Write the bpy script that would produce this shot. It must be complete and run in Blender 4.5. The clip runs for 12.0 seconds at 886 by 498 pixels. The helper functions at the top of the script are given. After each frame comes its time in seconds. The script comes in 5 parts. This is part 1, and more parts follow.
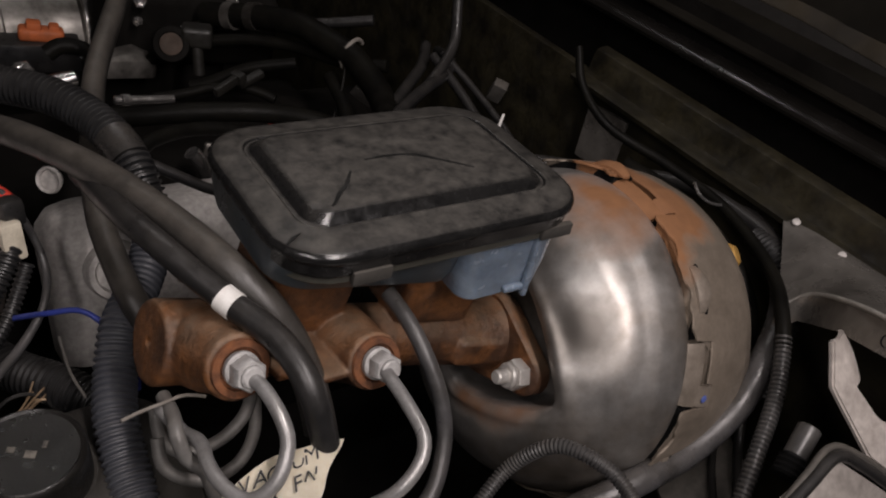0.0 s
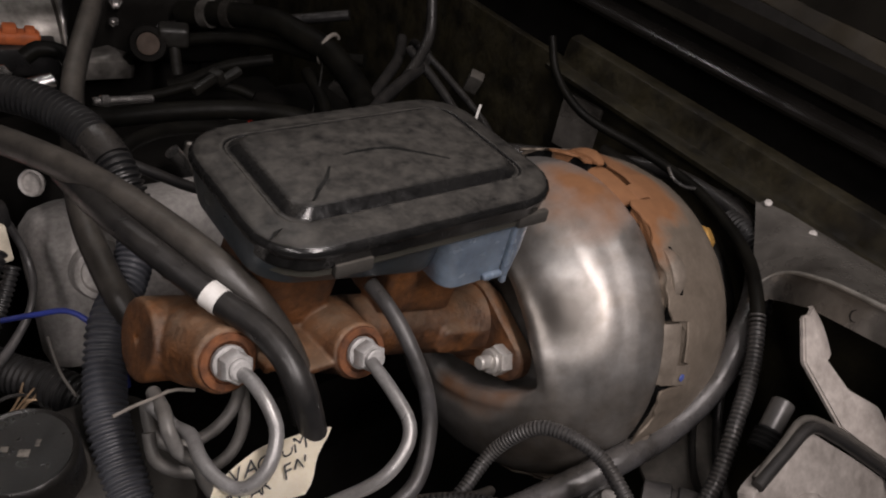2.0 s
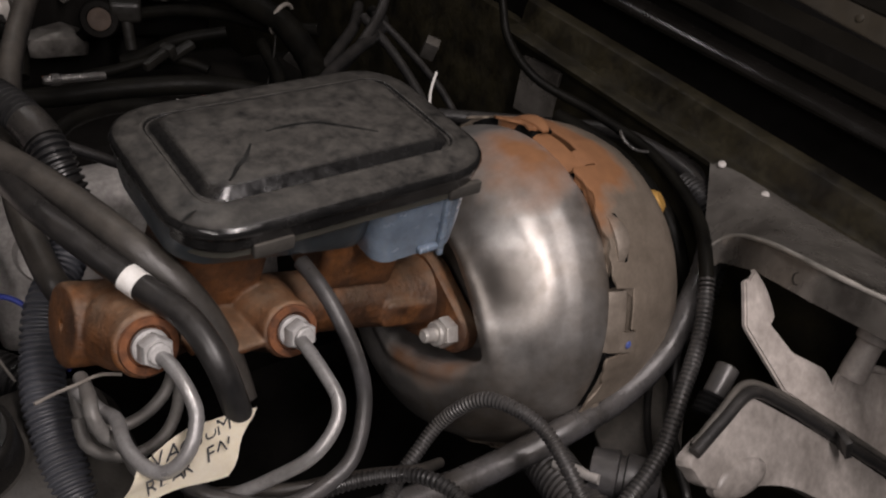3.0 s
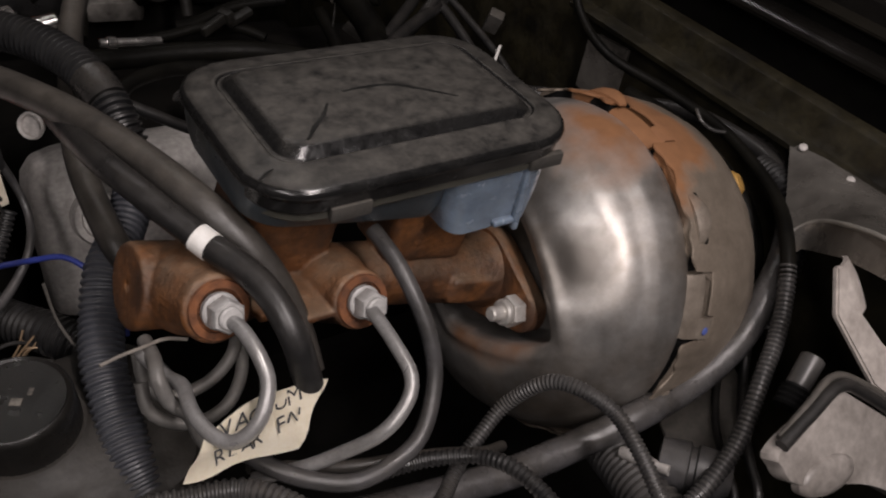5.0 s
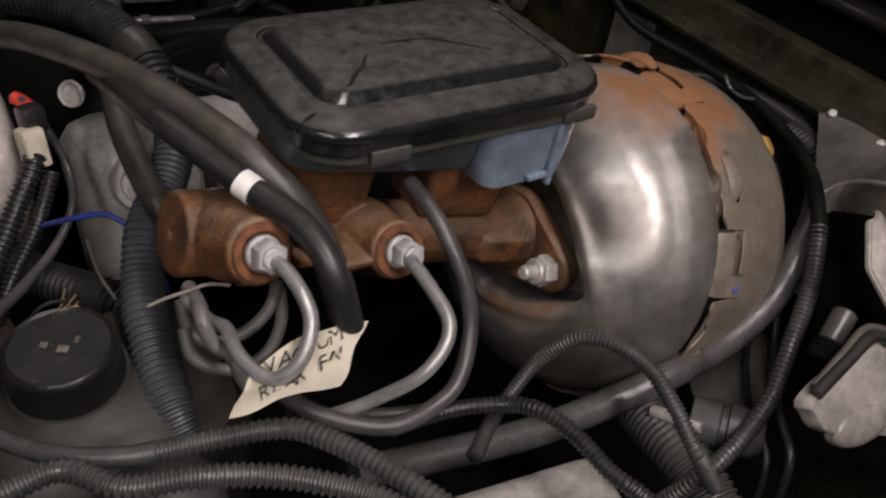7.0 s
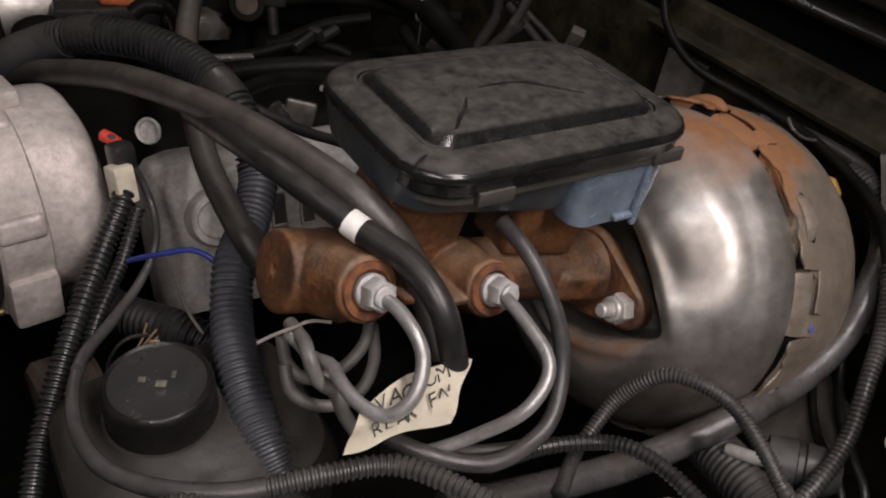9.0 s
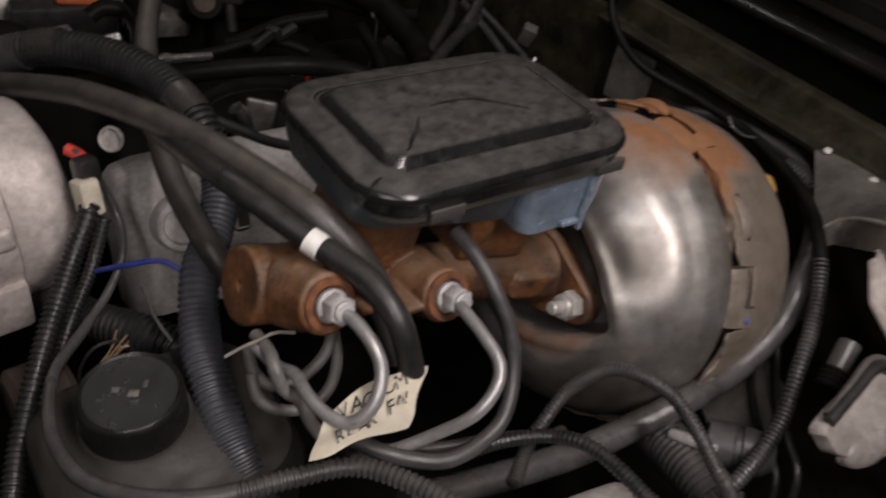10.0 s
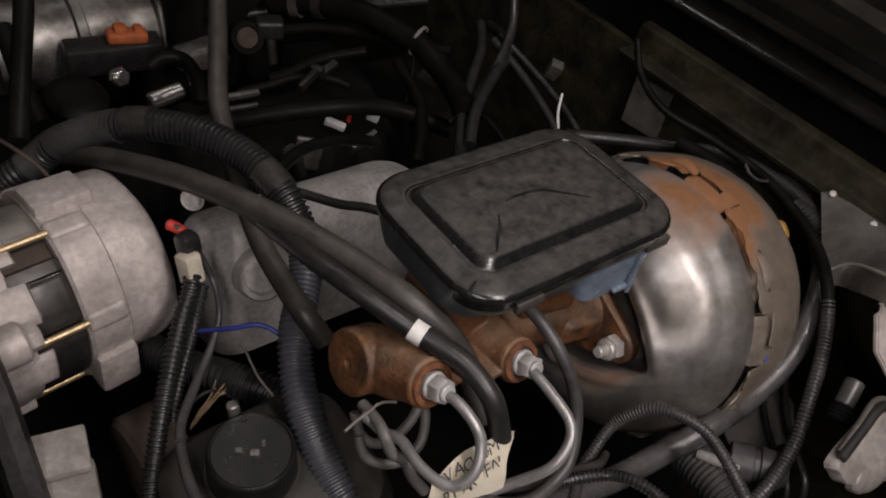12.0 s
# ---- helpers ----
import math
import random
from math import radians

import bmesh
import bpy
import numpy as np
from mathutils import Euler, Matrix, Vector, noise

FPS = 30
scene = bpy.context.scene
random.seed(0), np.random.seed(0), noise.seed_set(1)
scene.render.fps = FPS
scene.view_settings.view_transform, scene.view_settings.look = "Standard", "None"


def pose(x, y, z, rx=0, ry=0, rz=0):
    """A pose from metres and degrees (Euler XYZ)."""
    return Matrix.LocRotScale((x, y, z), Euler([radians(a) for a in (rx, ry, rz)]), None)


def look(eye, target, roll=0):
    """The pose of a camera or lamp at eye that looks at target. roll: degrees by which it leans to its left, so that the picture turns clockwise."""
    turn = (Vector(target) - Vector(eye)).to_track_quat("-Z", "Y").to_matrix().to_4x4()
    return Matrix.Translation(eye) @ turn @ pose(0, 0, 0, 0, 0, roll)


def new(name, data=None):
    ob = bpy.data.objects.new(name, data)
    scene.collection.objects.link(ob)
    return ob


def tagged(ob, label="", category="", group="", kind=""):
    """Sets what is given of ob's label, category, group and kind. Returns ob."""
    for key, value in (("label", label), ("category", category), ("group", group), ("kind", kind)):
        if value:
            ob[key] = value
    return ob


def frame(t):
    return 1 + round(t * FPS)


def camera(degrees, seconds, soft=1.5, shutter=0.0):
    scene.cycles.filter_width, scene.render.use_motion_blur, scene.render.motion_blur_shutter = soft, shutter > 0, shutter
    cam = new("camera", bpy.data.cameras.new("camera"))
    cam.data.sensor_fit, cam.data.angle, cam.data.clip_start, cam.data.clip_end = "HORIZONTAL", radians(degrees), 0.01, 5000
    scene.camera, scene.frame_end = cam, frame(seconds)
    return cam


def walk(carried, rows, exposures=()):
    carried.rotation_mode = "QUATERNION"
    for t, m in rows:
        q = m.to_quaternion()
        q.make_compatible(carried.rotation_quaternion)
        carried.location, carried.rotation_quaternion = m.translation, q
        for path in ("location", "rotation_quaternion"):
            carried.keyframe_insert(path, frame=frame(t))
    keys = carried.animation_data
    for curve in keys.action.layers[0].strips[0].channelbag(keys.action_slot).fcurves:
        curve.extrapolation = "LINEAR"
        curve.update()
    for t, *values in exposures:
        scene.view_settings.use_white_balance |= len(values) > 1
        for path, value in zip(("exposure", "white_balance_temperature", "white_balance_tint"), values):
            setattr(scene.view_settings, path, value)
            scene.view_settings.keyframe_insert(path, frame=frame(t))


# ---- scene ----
cam = camera(56.0, 12.0, soft=2.0, shutter=0.5)
PATH = [
    (0, (-0.2044, -0.2830, 1.1431), (0.0619, 0.0335, 0.8622), 12.89),
    (0.5, (-0.2047, -0.2872, 1.1462), (0.0674, 0.0262, 0.8675), 12.47),
    (1, (-0.2022, -0.2963, 1.1462), (0.0781, 0.0086, 0.8660), 12.25),
    (1.5, (-0.2048, -0.2911, 1.1478), (0.0753, 0.0136, 0.8673), 12.49),
    (2, (-0.2075, -0.2906, 1.1488), (0.0651, 0.0179, 0.8649), 11.93),
    (2.5, (-0.1947, -0.2992, 1.1579), (0.0724, 0.0026, 0.8620), 11.66),
    (3, (-0.1751, -0.3048, 1.1552), (0.0906, -0.0071, 0.8539), 10.41),
    (3.2, (-0.1747, -0.3022, 1.1512), (0.0884, -0.0069, 0.8454), 10.17),
    (5, (-0.1865, -0.2851, 1.1342), (0.0642, 0.0176, 0.8252), 11.07),
    (5.5, (-0.1855, -0.2767, 1.1360), (0.0553, 0.0293, 0.8224), 11.12),
    (6, (-0.1856, -0.2807, 1.1321), (0.0517, 0.0330, 0.8235), 10.51),
    (6.5, (-0.1873, -0.2800, 1.1349), (0.0538, 0.0295, 0.8249), 11.09),
    (7, (-0.2027, -0.2993, 1.1176), (0.0399, 0.0107, 0.8093), 10.03),
    (7.5, (-0.2292, -0.2683, 1.1122), (0.0008, 0.0400, 0.7927), 8.23),
    (7.7, (-0.2382, -0.2626, 1.1072), (-0.0095, 0.0497, 0.7907), 8.45),
    (9.3, (-0.2437, -0.2808, 1.1211), (0.0043, 0.0406, 0.8292), 10.27),
    (9.5, (-0.2453, -0.2798, 1.1232), (0.0029, 0.0393, 0.8290), 10.35),
    (10, (-0.2440, -0.2844, 1.1485), (0.0146, 0.0153, 0.8429), 10.98),
    (10.5, (-0.2594, -0.2869, 1.2195), (0.0230, -0.0247, 0.9010), 11.61),
    (11, (-0.2919, -0.2545, 1.2353), (-0.0264, 0.0073, 0.9021), 11.34),
    (11.5, (-0.3016, -0.2474, 1.2394), (-0.0413, 0.0237, 0.9096), 11.03),
    (12, (-0.3024, -0.2421, 1.2385), (-0.0409, 0.0249, 0.9063), 12.35),
]
walk(cam, [(t, look(eye, target, roll)) for t, eye, target, roll in PATH], [(0.0, -0.05), (3.0, 0.06), (5.5, 0.0), (6.5, 0.02), (7.5, 0.28), (9.5, 0.18), (10.5, -0.05), (12.0, -0.12)])

# ---- world and lamps ----
world = bpy.data.worlds.new("world")
scene.world = world
world.use_nodes = True
world.node_tree.nodes["Background"].inputs[0].default_value = (0.9, 0.95, 1.0, 1)
world.node_tree.nodes["Background"].inputs[1].default_value = 0.007


def area_lamp(name, eye, target, sx, sy, watts, colour):
    data = bpy.data.lights.new(name, "AREA")
    data.shape, data.size, data.size_y, data.energy, data.color = "RECTANGLE", sx, sy, watts, colour
    ob = new(name, data)
    ob.matrix_world = look(eye, target)
    return ob


def tube_lamp(name, eye, target, along, length, width, watts, colour):
    """A long lamp whose length lies along a direction."""
    ob = area_lamp(name, eye, target, length, width, watts, colour)
    z = (Vector(eye) - Vector(target)).normalized()
    x = (Vector(along) - z * z.dot(Vector(along))).normalized()
    ob.matrix_world = Matrix.Translation(eye) @ Matrix((x, z.cross(x), z)).transposed().to_4x4()
    return ob


tube_lamp("work_lamp", (-0.03, -0.48, 1.57), (-0.03, 0.0, 0.86), (0.2, 1, 0.1), 0.70, 0.06, 6.6, (1.0, 0.90, 0.885))
# Fill lamp added on the left to brighten the bay; no such source is seen.
tube_lamp("left_fill_lamp", (-0.52, -0.50, 1.46), (-0.12, -0.02, 0.85), (0.3, 1, 0.1), 0.50, 0.10, 2.6, (1.0, 0.91, 0.895))
tube_lamp("ceiling_tube_lamp", (0.0, 1.05, 2.62), (0.1, 0.0, 0.9), (1, 0, 0), 1.2, 0.06, 2.6, (1.0, 0.96, 0.95))

# ---- materials ----


def mat(name, base, second=None, rough=0.6, metal=0.0, scale=60.0, cut=(0.35, 0.65), bump=0.15, bump_scale=400.0,
        dust=None, dust_amount=0.0, dust_from=(-0.1, 0.9), rough_var=0.12, spec=0.5, fine=0.18, dust_rough=0.0, dust_patch=(0.2, 0.75)):
    """A worn surface: two colours in patches, fine grain, uneven gloss, relief and settled dust."""
    m = bpy.data.materials.new(name)
    m.use_nodes = True
    nt = m.node_tree
    bsdf = nt.nodes["Principled BSDF"]
    pos = nt.nodes.new("ShaderNodeNewGeometry")

    def noise_node(s, detail=5.0, roughness=0.6):
        n = nt.nodes.new("ShaderNodeTexNoise")
        n.inputs["Scale"].default_value, n.inputs["Detail"].default_value, n.inputs["Roughness"].default_value = s, detail, roughness
        nt.links.new(pos.outputs["Position"], n.inputs["Vector"])
        return n.outputs["Fac"]

    def ramp(src, lo, hi):
        n = nt.nodes.new("ShaderNodeMapRange")
        n.inputs["From Min"].default_value, n.inputs["From Max"].default_value = lo, hi
        nt.links.new(src, n.inputs["Value"])
        return n.outputs["Result"]

    def mix(fac, a, b, blend="MIX"):
        n = nt.nodes.new("ShaderNodeMix")
        n.data_type, n.blend_type = "RGBA", blend
        for sock, v in ((n.inputs[0], fac), (n.inputs[6], a), (n.inputs[7], b)):
            if hasattr(v, "is_output"):
                nt.links.new(v, sock)
            elif isinstance(v, tuple):
                sock.default_value = (*v, 1)
            else:
                sock.default_value = v
        return n.outputs[2]

    second = second or tuple(c * 0.7 for c in base)
    colour = mix(ramp(noise_node(scale), *cut), base, second)
    grain = noise_node(scale * 9, 3.0)
    colour = mix(fine, colour, mix(ramp(grain, 0.3, 0.7), (0.25, 0.25, 0.25), (0.8, 0.8, 0.8)), "OVERLAY")
    if dust:
        split = nt.nodes.new("ShaderNodeSeparateXYZ")
        nt.links.new(pos.outputs["Normal"], split.inputs[0])
        up = ramp(split.outputs["Z"], *dust_from)
        patch = ramp(noise_node(scale * 1.7, 8.0, 0.7), *dust_patch)
        mult = nt.nodes.new("ShaderNodeMath")
        mult.operation = "MULTIPLY"
        nt.links.new(up, mult.inputs[0])
        nt.links.new(patch, mult.inputs[1])
        mult2 = nt.nodes.new("ShaderNodeMath")
        mult2.operation = "MULTIPLY"
        mult2.inputs[1].default_value = dust_amount
        nt.links.new(mult.outputs[0], mult2.inputs[0])
        colour = mix(mult2.outputs[0], colour, dust)
    nt.links.new(colour, bsdf.inputs["Base Color"])
    rr = nt.nodes.new("ShaderNodeMapRange")
    rr.inputs["From Min"].default_value, rr.inputs["From Max"].default_value = 0.3, 0.7
    rr.inputs["To Min"].default_value, rr.inputs["To Max"].default_value = max(0.05, rough - rough_var), min(1, rough + rough_var)
    nt.links.new(noise_node(scale * 2.3), rr.inputs["Value"])
    nt.links.new(rr.outputs["Result"], bsdf.inputs["Roughness"])
    if dust and dust_rough:
        mr = nt.nodes.new("ShaderNodeMix")
        mr.inputs[3].default_value = dust_rough
        nt.links.new(up, mr.inputs[0])
        nt.links.new(rr.outputs["Result"], mr.inputs[2])
        nt.links.new(mr.outputs[0], bsdf.inputs["Roughness"])
    bsdf.inputs["Metallic"].default_value = metal
    bsdf.inputs["Specular IOR Level"].default_value = spec
    if bump:
        b = nt.nodes.new("ShaderNodeBump")
        b.inputs["Strength"].default_value, b.inputs["Distance"].default_value = bump, 0.001
        nt.links.new(noise_node(bump_scale, 6.0), b.inputs["Height"])
        nt.links.new(b.outputs["Normal"], bsdf.inputs["Normal"])
    return m


DUST = (0.20, 0.175, 0.145)
LID = mat("dusty_black_plastic", (0.006, 0.006, 0.0062), (0.012, 0.0118, 0.0115), 0.20, 0, 70, (0.3, 0.7), 0.08, 900, (0.20, 0.186, 0.164), 0.42, (0.80, 1.0), fine=0.6, dust_rough=0.45, dust_patch=(0.28, 0.72))
RUBBER = mat("black_rubber", (0.010, 0.010, 0.0105), (0.019, 0.018, 0.0175), 0.36, 0, 45, (0.35, 0.7), 0.15, 600, DUST, 0.09, (0.2, 0.95), fine=0.35)
HOSE_DUSTY = mat("dusty_grey_rubber", (0.015, 0.0142, 0.0135), (0.034, 0.031, 0.028), 0.42, 0, 34, (0.35, 0.65), 0.2, 500, DUST, 0.34, (0.2, 0.95), fine=0.4)
HOSE_GREY = mat("greyed_rubber", (0.044, 0.0435, 0.046), (0.024, 0.024, 0.025), 0.38, 0, 60, (0.4, 0.6), 0.15, 600, DUST, 0.2)
CONDUIT = mat("split_loom_plastic", (0.008, 0.0083, 0.0092), (0.015, 0.0155, 0.0165), 0.38, 0, 50, (0.4, 0.7), 0.05, 700, DUST, 0.10)
CONDUIT_BLUE = mat("paler_blue_black_plastic", (0.045, 0.048, 0.058), (0.062, 0.066, 0.076), 0.40, 0, 50, (0.4, 0.7), 0.05, 700, DUST, 0.15)
CONDUIT_GREY = mat("faded_loom_plastic", (0.036, 0.036, 0.037), (0.018, 0.018, 0.019), 0.36, 0, 50, (0.4, 0.7), 0.05, 700, DUST, 0.25)
TAPE = mat("black_tape", (0.012, 0.012, 0.0125), (0.022, 0.021, 0.020), 0.3, 0, 60, (0.35, 0.7), 0.1, 500, DUST, 0.15)
IRON = mat("rusted_cast_iron", (0.170, 0.066, 0.020), (0.050, 0.022, 0.010), 0.58, 0, 30, (0.36, 0.60), 1.0, 380, (0.30, 0.215, 0.145), 0.62, (0.30, 0.95), fine=0.6, dust_patch=(0.30, 0.70))
RUST_DULL = mat("dull_brown_rust", (0.055, 0.036, 0.025), (0.03, 0.021, 0.016), 0.8, 0, 40, bump=0.5, bump_scale=500, dust=DUST, dust_amount=0.05)
RUST_DARK = mat("fresh_rust", (0.19, 0.070, 0.026), (0.075, 0.030, 0.014), 0.9, 0, 150, (0.35, 0.65), 0.5, 900)
ZINC = mat("dull_zinc_steel", (0.42, 0.395, 0.365), (0.30, 0.285, 0.265), 0.36, 0.75, 28, (0.3, 0.7), 0.05, 500, (0.24, 0.13, 0.07), 0.2)
STEEL = mat("plated_steel", (0.55, 0.53, 0.50), (0.40, 0.375, 0.35), 0.38, 0.45, 160, (0.35, 0.65), 0.15, 1200)
PIPE = mat("grey_brake_pipe", (0.36, 0.355, 0.355), (0.27, 0.265, 0.26), 0.38, 0.55, 80, (0.35, 0.65), 0.08, 900, DUST, 0.25)
PIPE_DULL = mat("dulled_brake_pipe", (0.150, 0.146, 0.140), (0.09, 0.087, 0.083), 0.5, 0.2, 80, (0.35, 0.65), 0.1, 900, DUST, 0.35)
NUTZINC = mat("galvanised_nut", (0.50, 0.49, 0.48), (0.36, 0.35, 0.34), 0.6, 0.35, 220, (0.35, 0.65), 0.3, 1200)
ALU = mat("cast_aluminium", (0.50, 0.448, 0.422), (0.25, 0.222, 0.206), 0.52, 0.3, 20, (0.40, 0.72), 0.3, 600, DUST, 0.2, fine=0.35)
GREYCAST = mat("greyed_casting", (0.50, 0.475, 0.455), (0.30, 0.285, 0.27), 0.6, 0.1, 30, (0.35, 0.65), 0.3, 500, DUST, 0.25, fine=0.4)
STATOR = mat("black_lacquered_steel", (0.013, 0.013, 0.0135), (0.024, 0.023, 0.022), 0.38, 0.3, 60, (0.4, 0.7), 0.1, 600, DUST, 0.3)
# Cowl and firewall paints have near-black base colours; PAINT also has little specular.
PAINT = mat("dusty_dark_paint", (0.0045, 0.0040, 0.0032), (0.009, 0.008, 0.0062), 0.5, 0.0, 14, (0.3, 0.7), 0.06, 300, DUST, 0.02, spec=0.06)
PAINT_BEIGE = mat("dark_mottled_beige_paint", (0.022, 0.0188, 0.0102), (0.0045, 0.0038, 0.0022), 0.42, 0.0, 26, (0.35, 0.65), 0.15, 250, DUST, 0.03, fine=0.6)
PANEL = mat("scuffed_bare_panel", (0.225, 0.21, 0.19), (0.055, 0.050, 0.045), 0.30, 0.45, 20, (0.3, 0.7), 0.5, 45, DUST, 0.06)
PANEL_EDGE = mat("worn_panel_edge", (0.34, 0.32, 0.29), (0.2, 0.19, 0.17), 0.45, 0.3, 60, bump=0.1)
PALE = mat("pale_grey_plastic", (0.43, 0.39, 0.36), (0.19, 0.167, 0.15), 0.5, 0.0, 26, (0.40, 0.72), 0.15, 400, DUST, 0.2, fine=0.3)
# Darker copy of PALE: grime mottling, plus the cover's shading in its tone.
PALE_DARKER = mat("darker_grimy_pale_plastic", (0.29, 0.265, 0.245), (0.11, 0.098, 0.088), 0.42, 0.0, 26, (0.40, 0.74), 0.2, 400, DUST, 0.15, fine=0.35)
# Grime plus the deep bay's shade, both held in one near-black colour.
SHADED_DARK = mat("shaded_grimy_black", (0.0045, 0.0042, 0.0038), (0.009, 0.0083, 0.0075), 0.7, 0, 20, (0.35, 0.65), 0.3, 200, DUST, 0.012, spec=0.04)
PSPLASTIC = mat("oily_black_plastic", (0.0065, 0.0063, 0.0058), (0.013, 0.012, 0.011), 0.34, 0, 45, (0.35, 0.65), 0.2, 500, DUST, 0.02, spec=0.4)
# Darker copy of RUBBER; weak light on far hoses is put into its colour.
RUBBER_SHADED = mat("shaded_grimy_black_rubber", (0.0035, 0.0034, 0.0031), (0.0075, 0.007, 0.0056), 0.45, 0, 40, (0.35, 0.65), 0.25, 400, DUST, 0.006, (0.3, 1.0), spec=0.07)
PAPER = mat("cream_card", (0.86, 0.80, 0.66), (0.74, 0.67, 0.53), 0.85, 0, 70, (0.4, 0.75), 0.12, 500)
INK = mat("black_ink", (0.02, 0.02, 0.022), (0.03, 0.03, 0.03), 0.7, 0, 100, bump=0)
WHITE = mat("white_tape", (0.78, 0.77, 0.74), (0.66, 0.64, 0.6), 0.6, 0, 150, bump=0.05)
BLUE = mat("blue_insulation", (0.025, 0.04, 0.22), (0.02, 0.03, 0.16), 0.4, 0, 80, bump=0.03)
BLUEPAINT = mat("blue_paint_dab", (0.09, 0.13, 0.42), (0.07, 0.10, 0.3), 0.6, 0, 300, bump=0.1)
RED = mat("red_insulation", (0.62, 0.05, 0.03), (0.45, 0.04, 0.03), 0.45, 0, 80, bump=0.03)
ORANGE = mat("rusty_orange_plastic", (0.42, 0.10, 0.025), (0.28, 0.07, 0.02), 0.7, 0, 90, bump=0.3)
CREAM = mat("cream_plastic", (0.55, 0.50, 0.40), (0.42, 0.38, 0.30), 0.5, 0, 120, bump=0.05)
YELLOW = mat("yellowed_resin", (0.42, 0.24, 0.06), (0.30, 0.17, 0.05), 0.5, 0, 150, bump=0.4, bump_scale=300)
COPPER = mat("bare_copper_strand", (0.42, 0.30, 0.19), (0.26, 0.18, 0.11), 0.5, 0.4, 120, bump=0)
BRASS = mat("brassy_bolt", (0.55, 0.42, 0.25), (0.4, 0.3, 0.18), 0.4, 0.8, 120, bump=0.05)
DUSTMARK = mat("pale_print", (0.17, 0.155, 0.13), (0.05, 0.045, 0.04), 0.7, 0, 200, bump=0)
WORNALU = mat("worn_bright_metal", (0.36, 0.34, 0.315), (0.06, 0.055, 0.049), 0.46, 0.8, 22, (0.35, 0.65), 0.15, 300, DUST, 0.1)
# Shaded copy of TIEGREY: the dark background is put into the colour.
TIEGREY_SHADED = mat("shaded_greyed_plastic", (0.012, 0.011, 0.009), (0.009, 0.0083, 0.007), 0.5, 0, 60, bump=0.2)
TIEGREY = mat("greyed_nylon", (0.22, 0.20, 0.175), (0.15, 0.135, 0.12), 0.5, 0, 100, bump=0.05)
CHROME = mat("bright_metal", (0.72, 0.70, 0.68), (0.6, 0.58, 0.56), 0.18, 0.95, 50, bump=0.03)
CONCRETE = mat("garage_concrete", (0.27, 0.26, 0.25), (0.20, 0.19, 0.18), 0.8, 0, 3, bump=0.2, bump_scale=40)
PLASTER = mat("garage_plaster", (0.50, 0.48, 0.46), (0.42, 0.40, 0.385), 0.9, 0, 2, bump=0.1, bump_scale=30)

PSBODY = mat("dusty_brown_plastic", (0.022, 0.0196, 0.0162), (0.010, 0.009, 0.0077), 0.6, 0, 40, (0.35, 0.65), 0.25, 500, DUST, 0.06, fine=0.35)
LEDGE = mat("stained_pale_paint", (0.34, 0.32, 0.30), (0.085, 0.074, 0.062), 0.5, 0, 24, (0.42, 0.66), 0.2, 300, DUST, 0.2, fine=0.35)
HOODPAINT = mat("dusty_dark_hood_paint", (0.12, 0.115, 0.105), (0.08, 0.076, 0.07), 0.5, 0, 4, bump=0.05)
WIPED = mat("wiped_black_plastic", (0.008, 0.008, 0.0078), (0.018, 0.0175, 0.0165), 0.4, 0, 90, bump=0.05)
CATCH = mat("dusty_grey_plastic", (0.05, 0.046, 0.041), (0.03, 0.028, 0.025), 0.6, 0, 120, bump=0.2, dust=DUST, dust_amount=0.3)
# Black for rubber, and for the shade inside narrow gaps, slits and holes.
SEAL_AND_GAP = mat("black_rubber_and_gap_shade", (0.004, 0.004, 0.004), (0.007, 0.007, 0.007), 0.7, 0, 60, bump=0.1, spec=0.1)
VACHOSE = mat("scuffed_grey_rubber", (0.056, 0.055, 0.058), (0.018, 0.0175, 0.0175), 0.30, 0, 34, (0.42, 0.66), 0.25, 400, DUST, 0.25, fine=0.35)
LIPPAINT = mat("scuffed_light_paint", (0.032, 0.026, 0.017), (0.009, 0.0076, 0.0056), 0.5, 0, 18, (0.35, 0.65), 0.1, 250, DUST, 0.1)
GLOSSPAINT = mat("glossy_dark_paint", (0.005, 0.0046, 0.004), (0.008, 0.0072, 0.0065), 0.22, 0, 14, bump=0.03)
# front shell of the booster: zinc with rust creeping over its upper part
SHELL = mat("booster_shell_steel", (0.335, 0.322, 0.308), (0.22, 0.185, 0.150), 0.43, 0.80, 15, (0.40, 0.70), 0.05, 260, rough_var=0.10, fine=0.25)


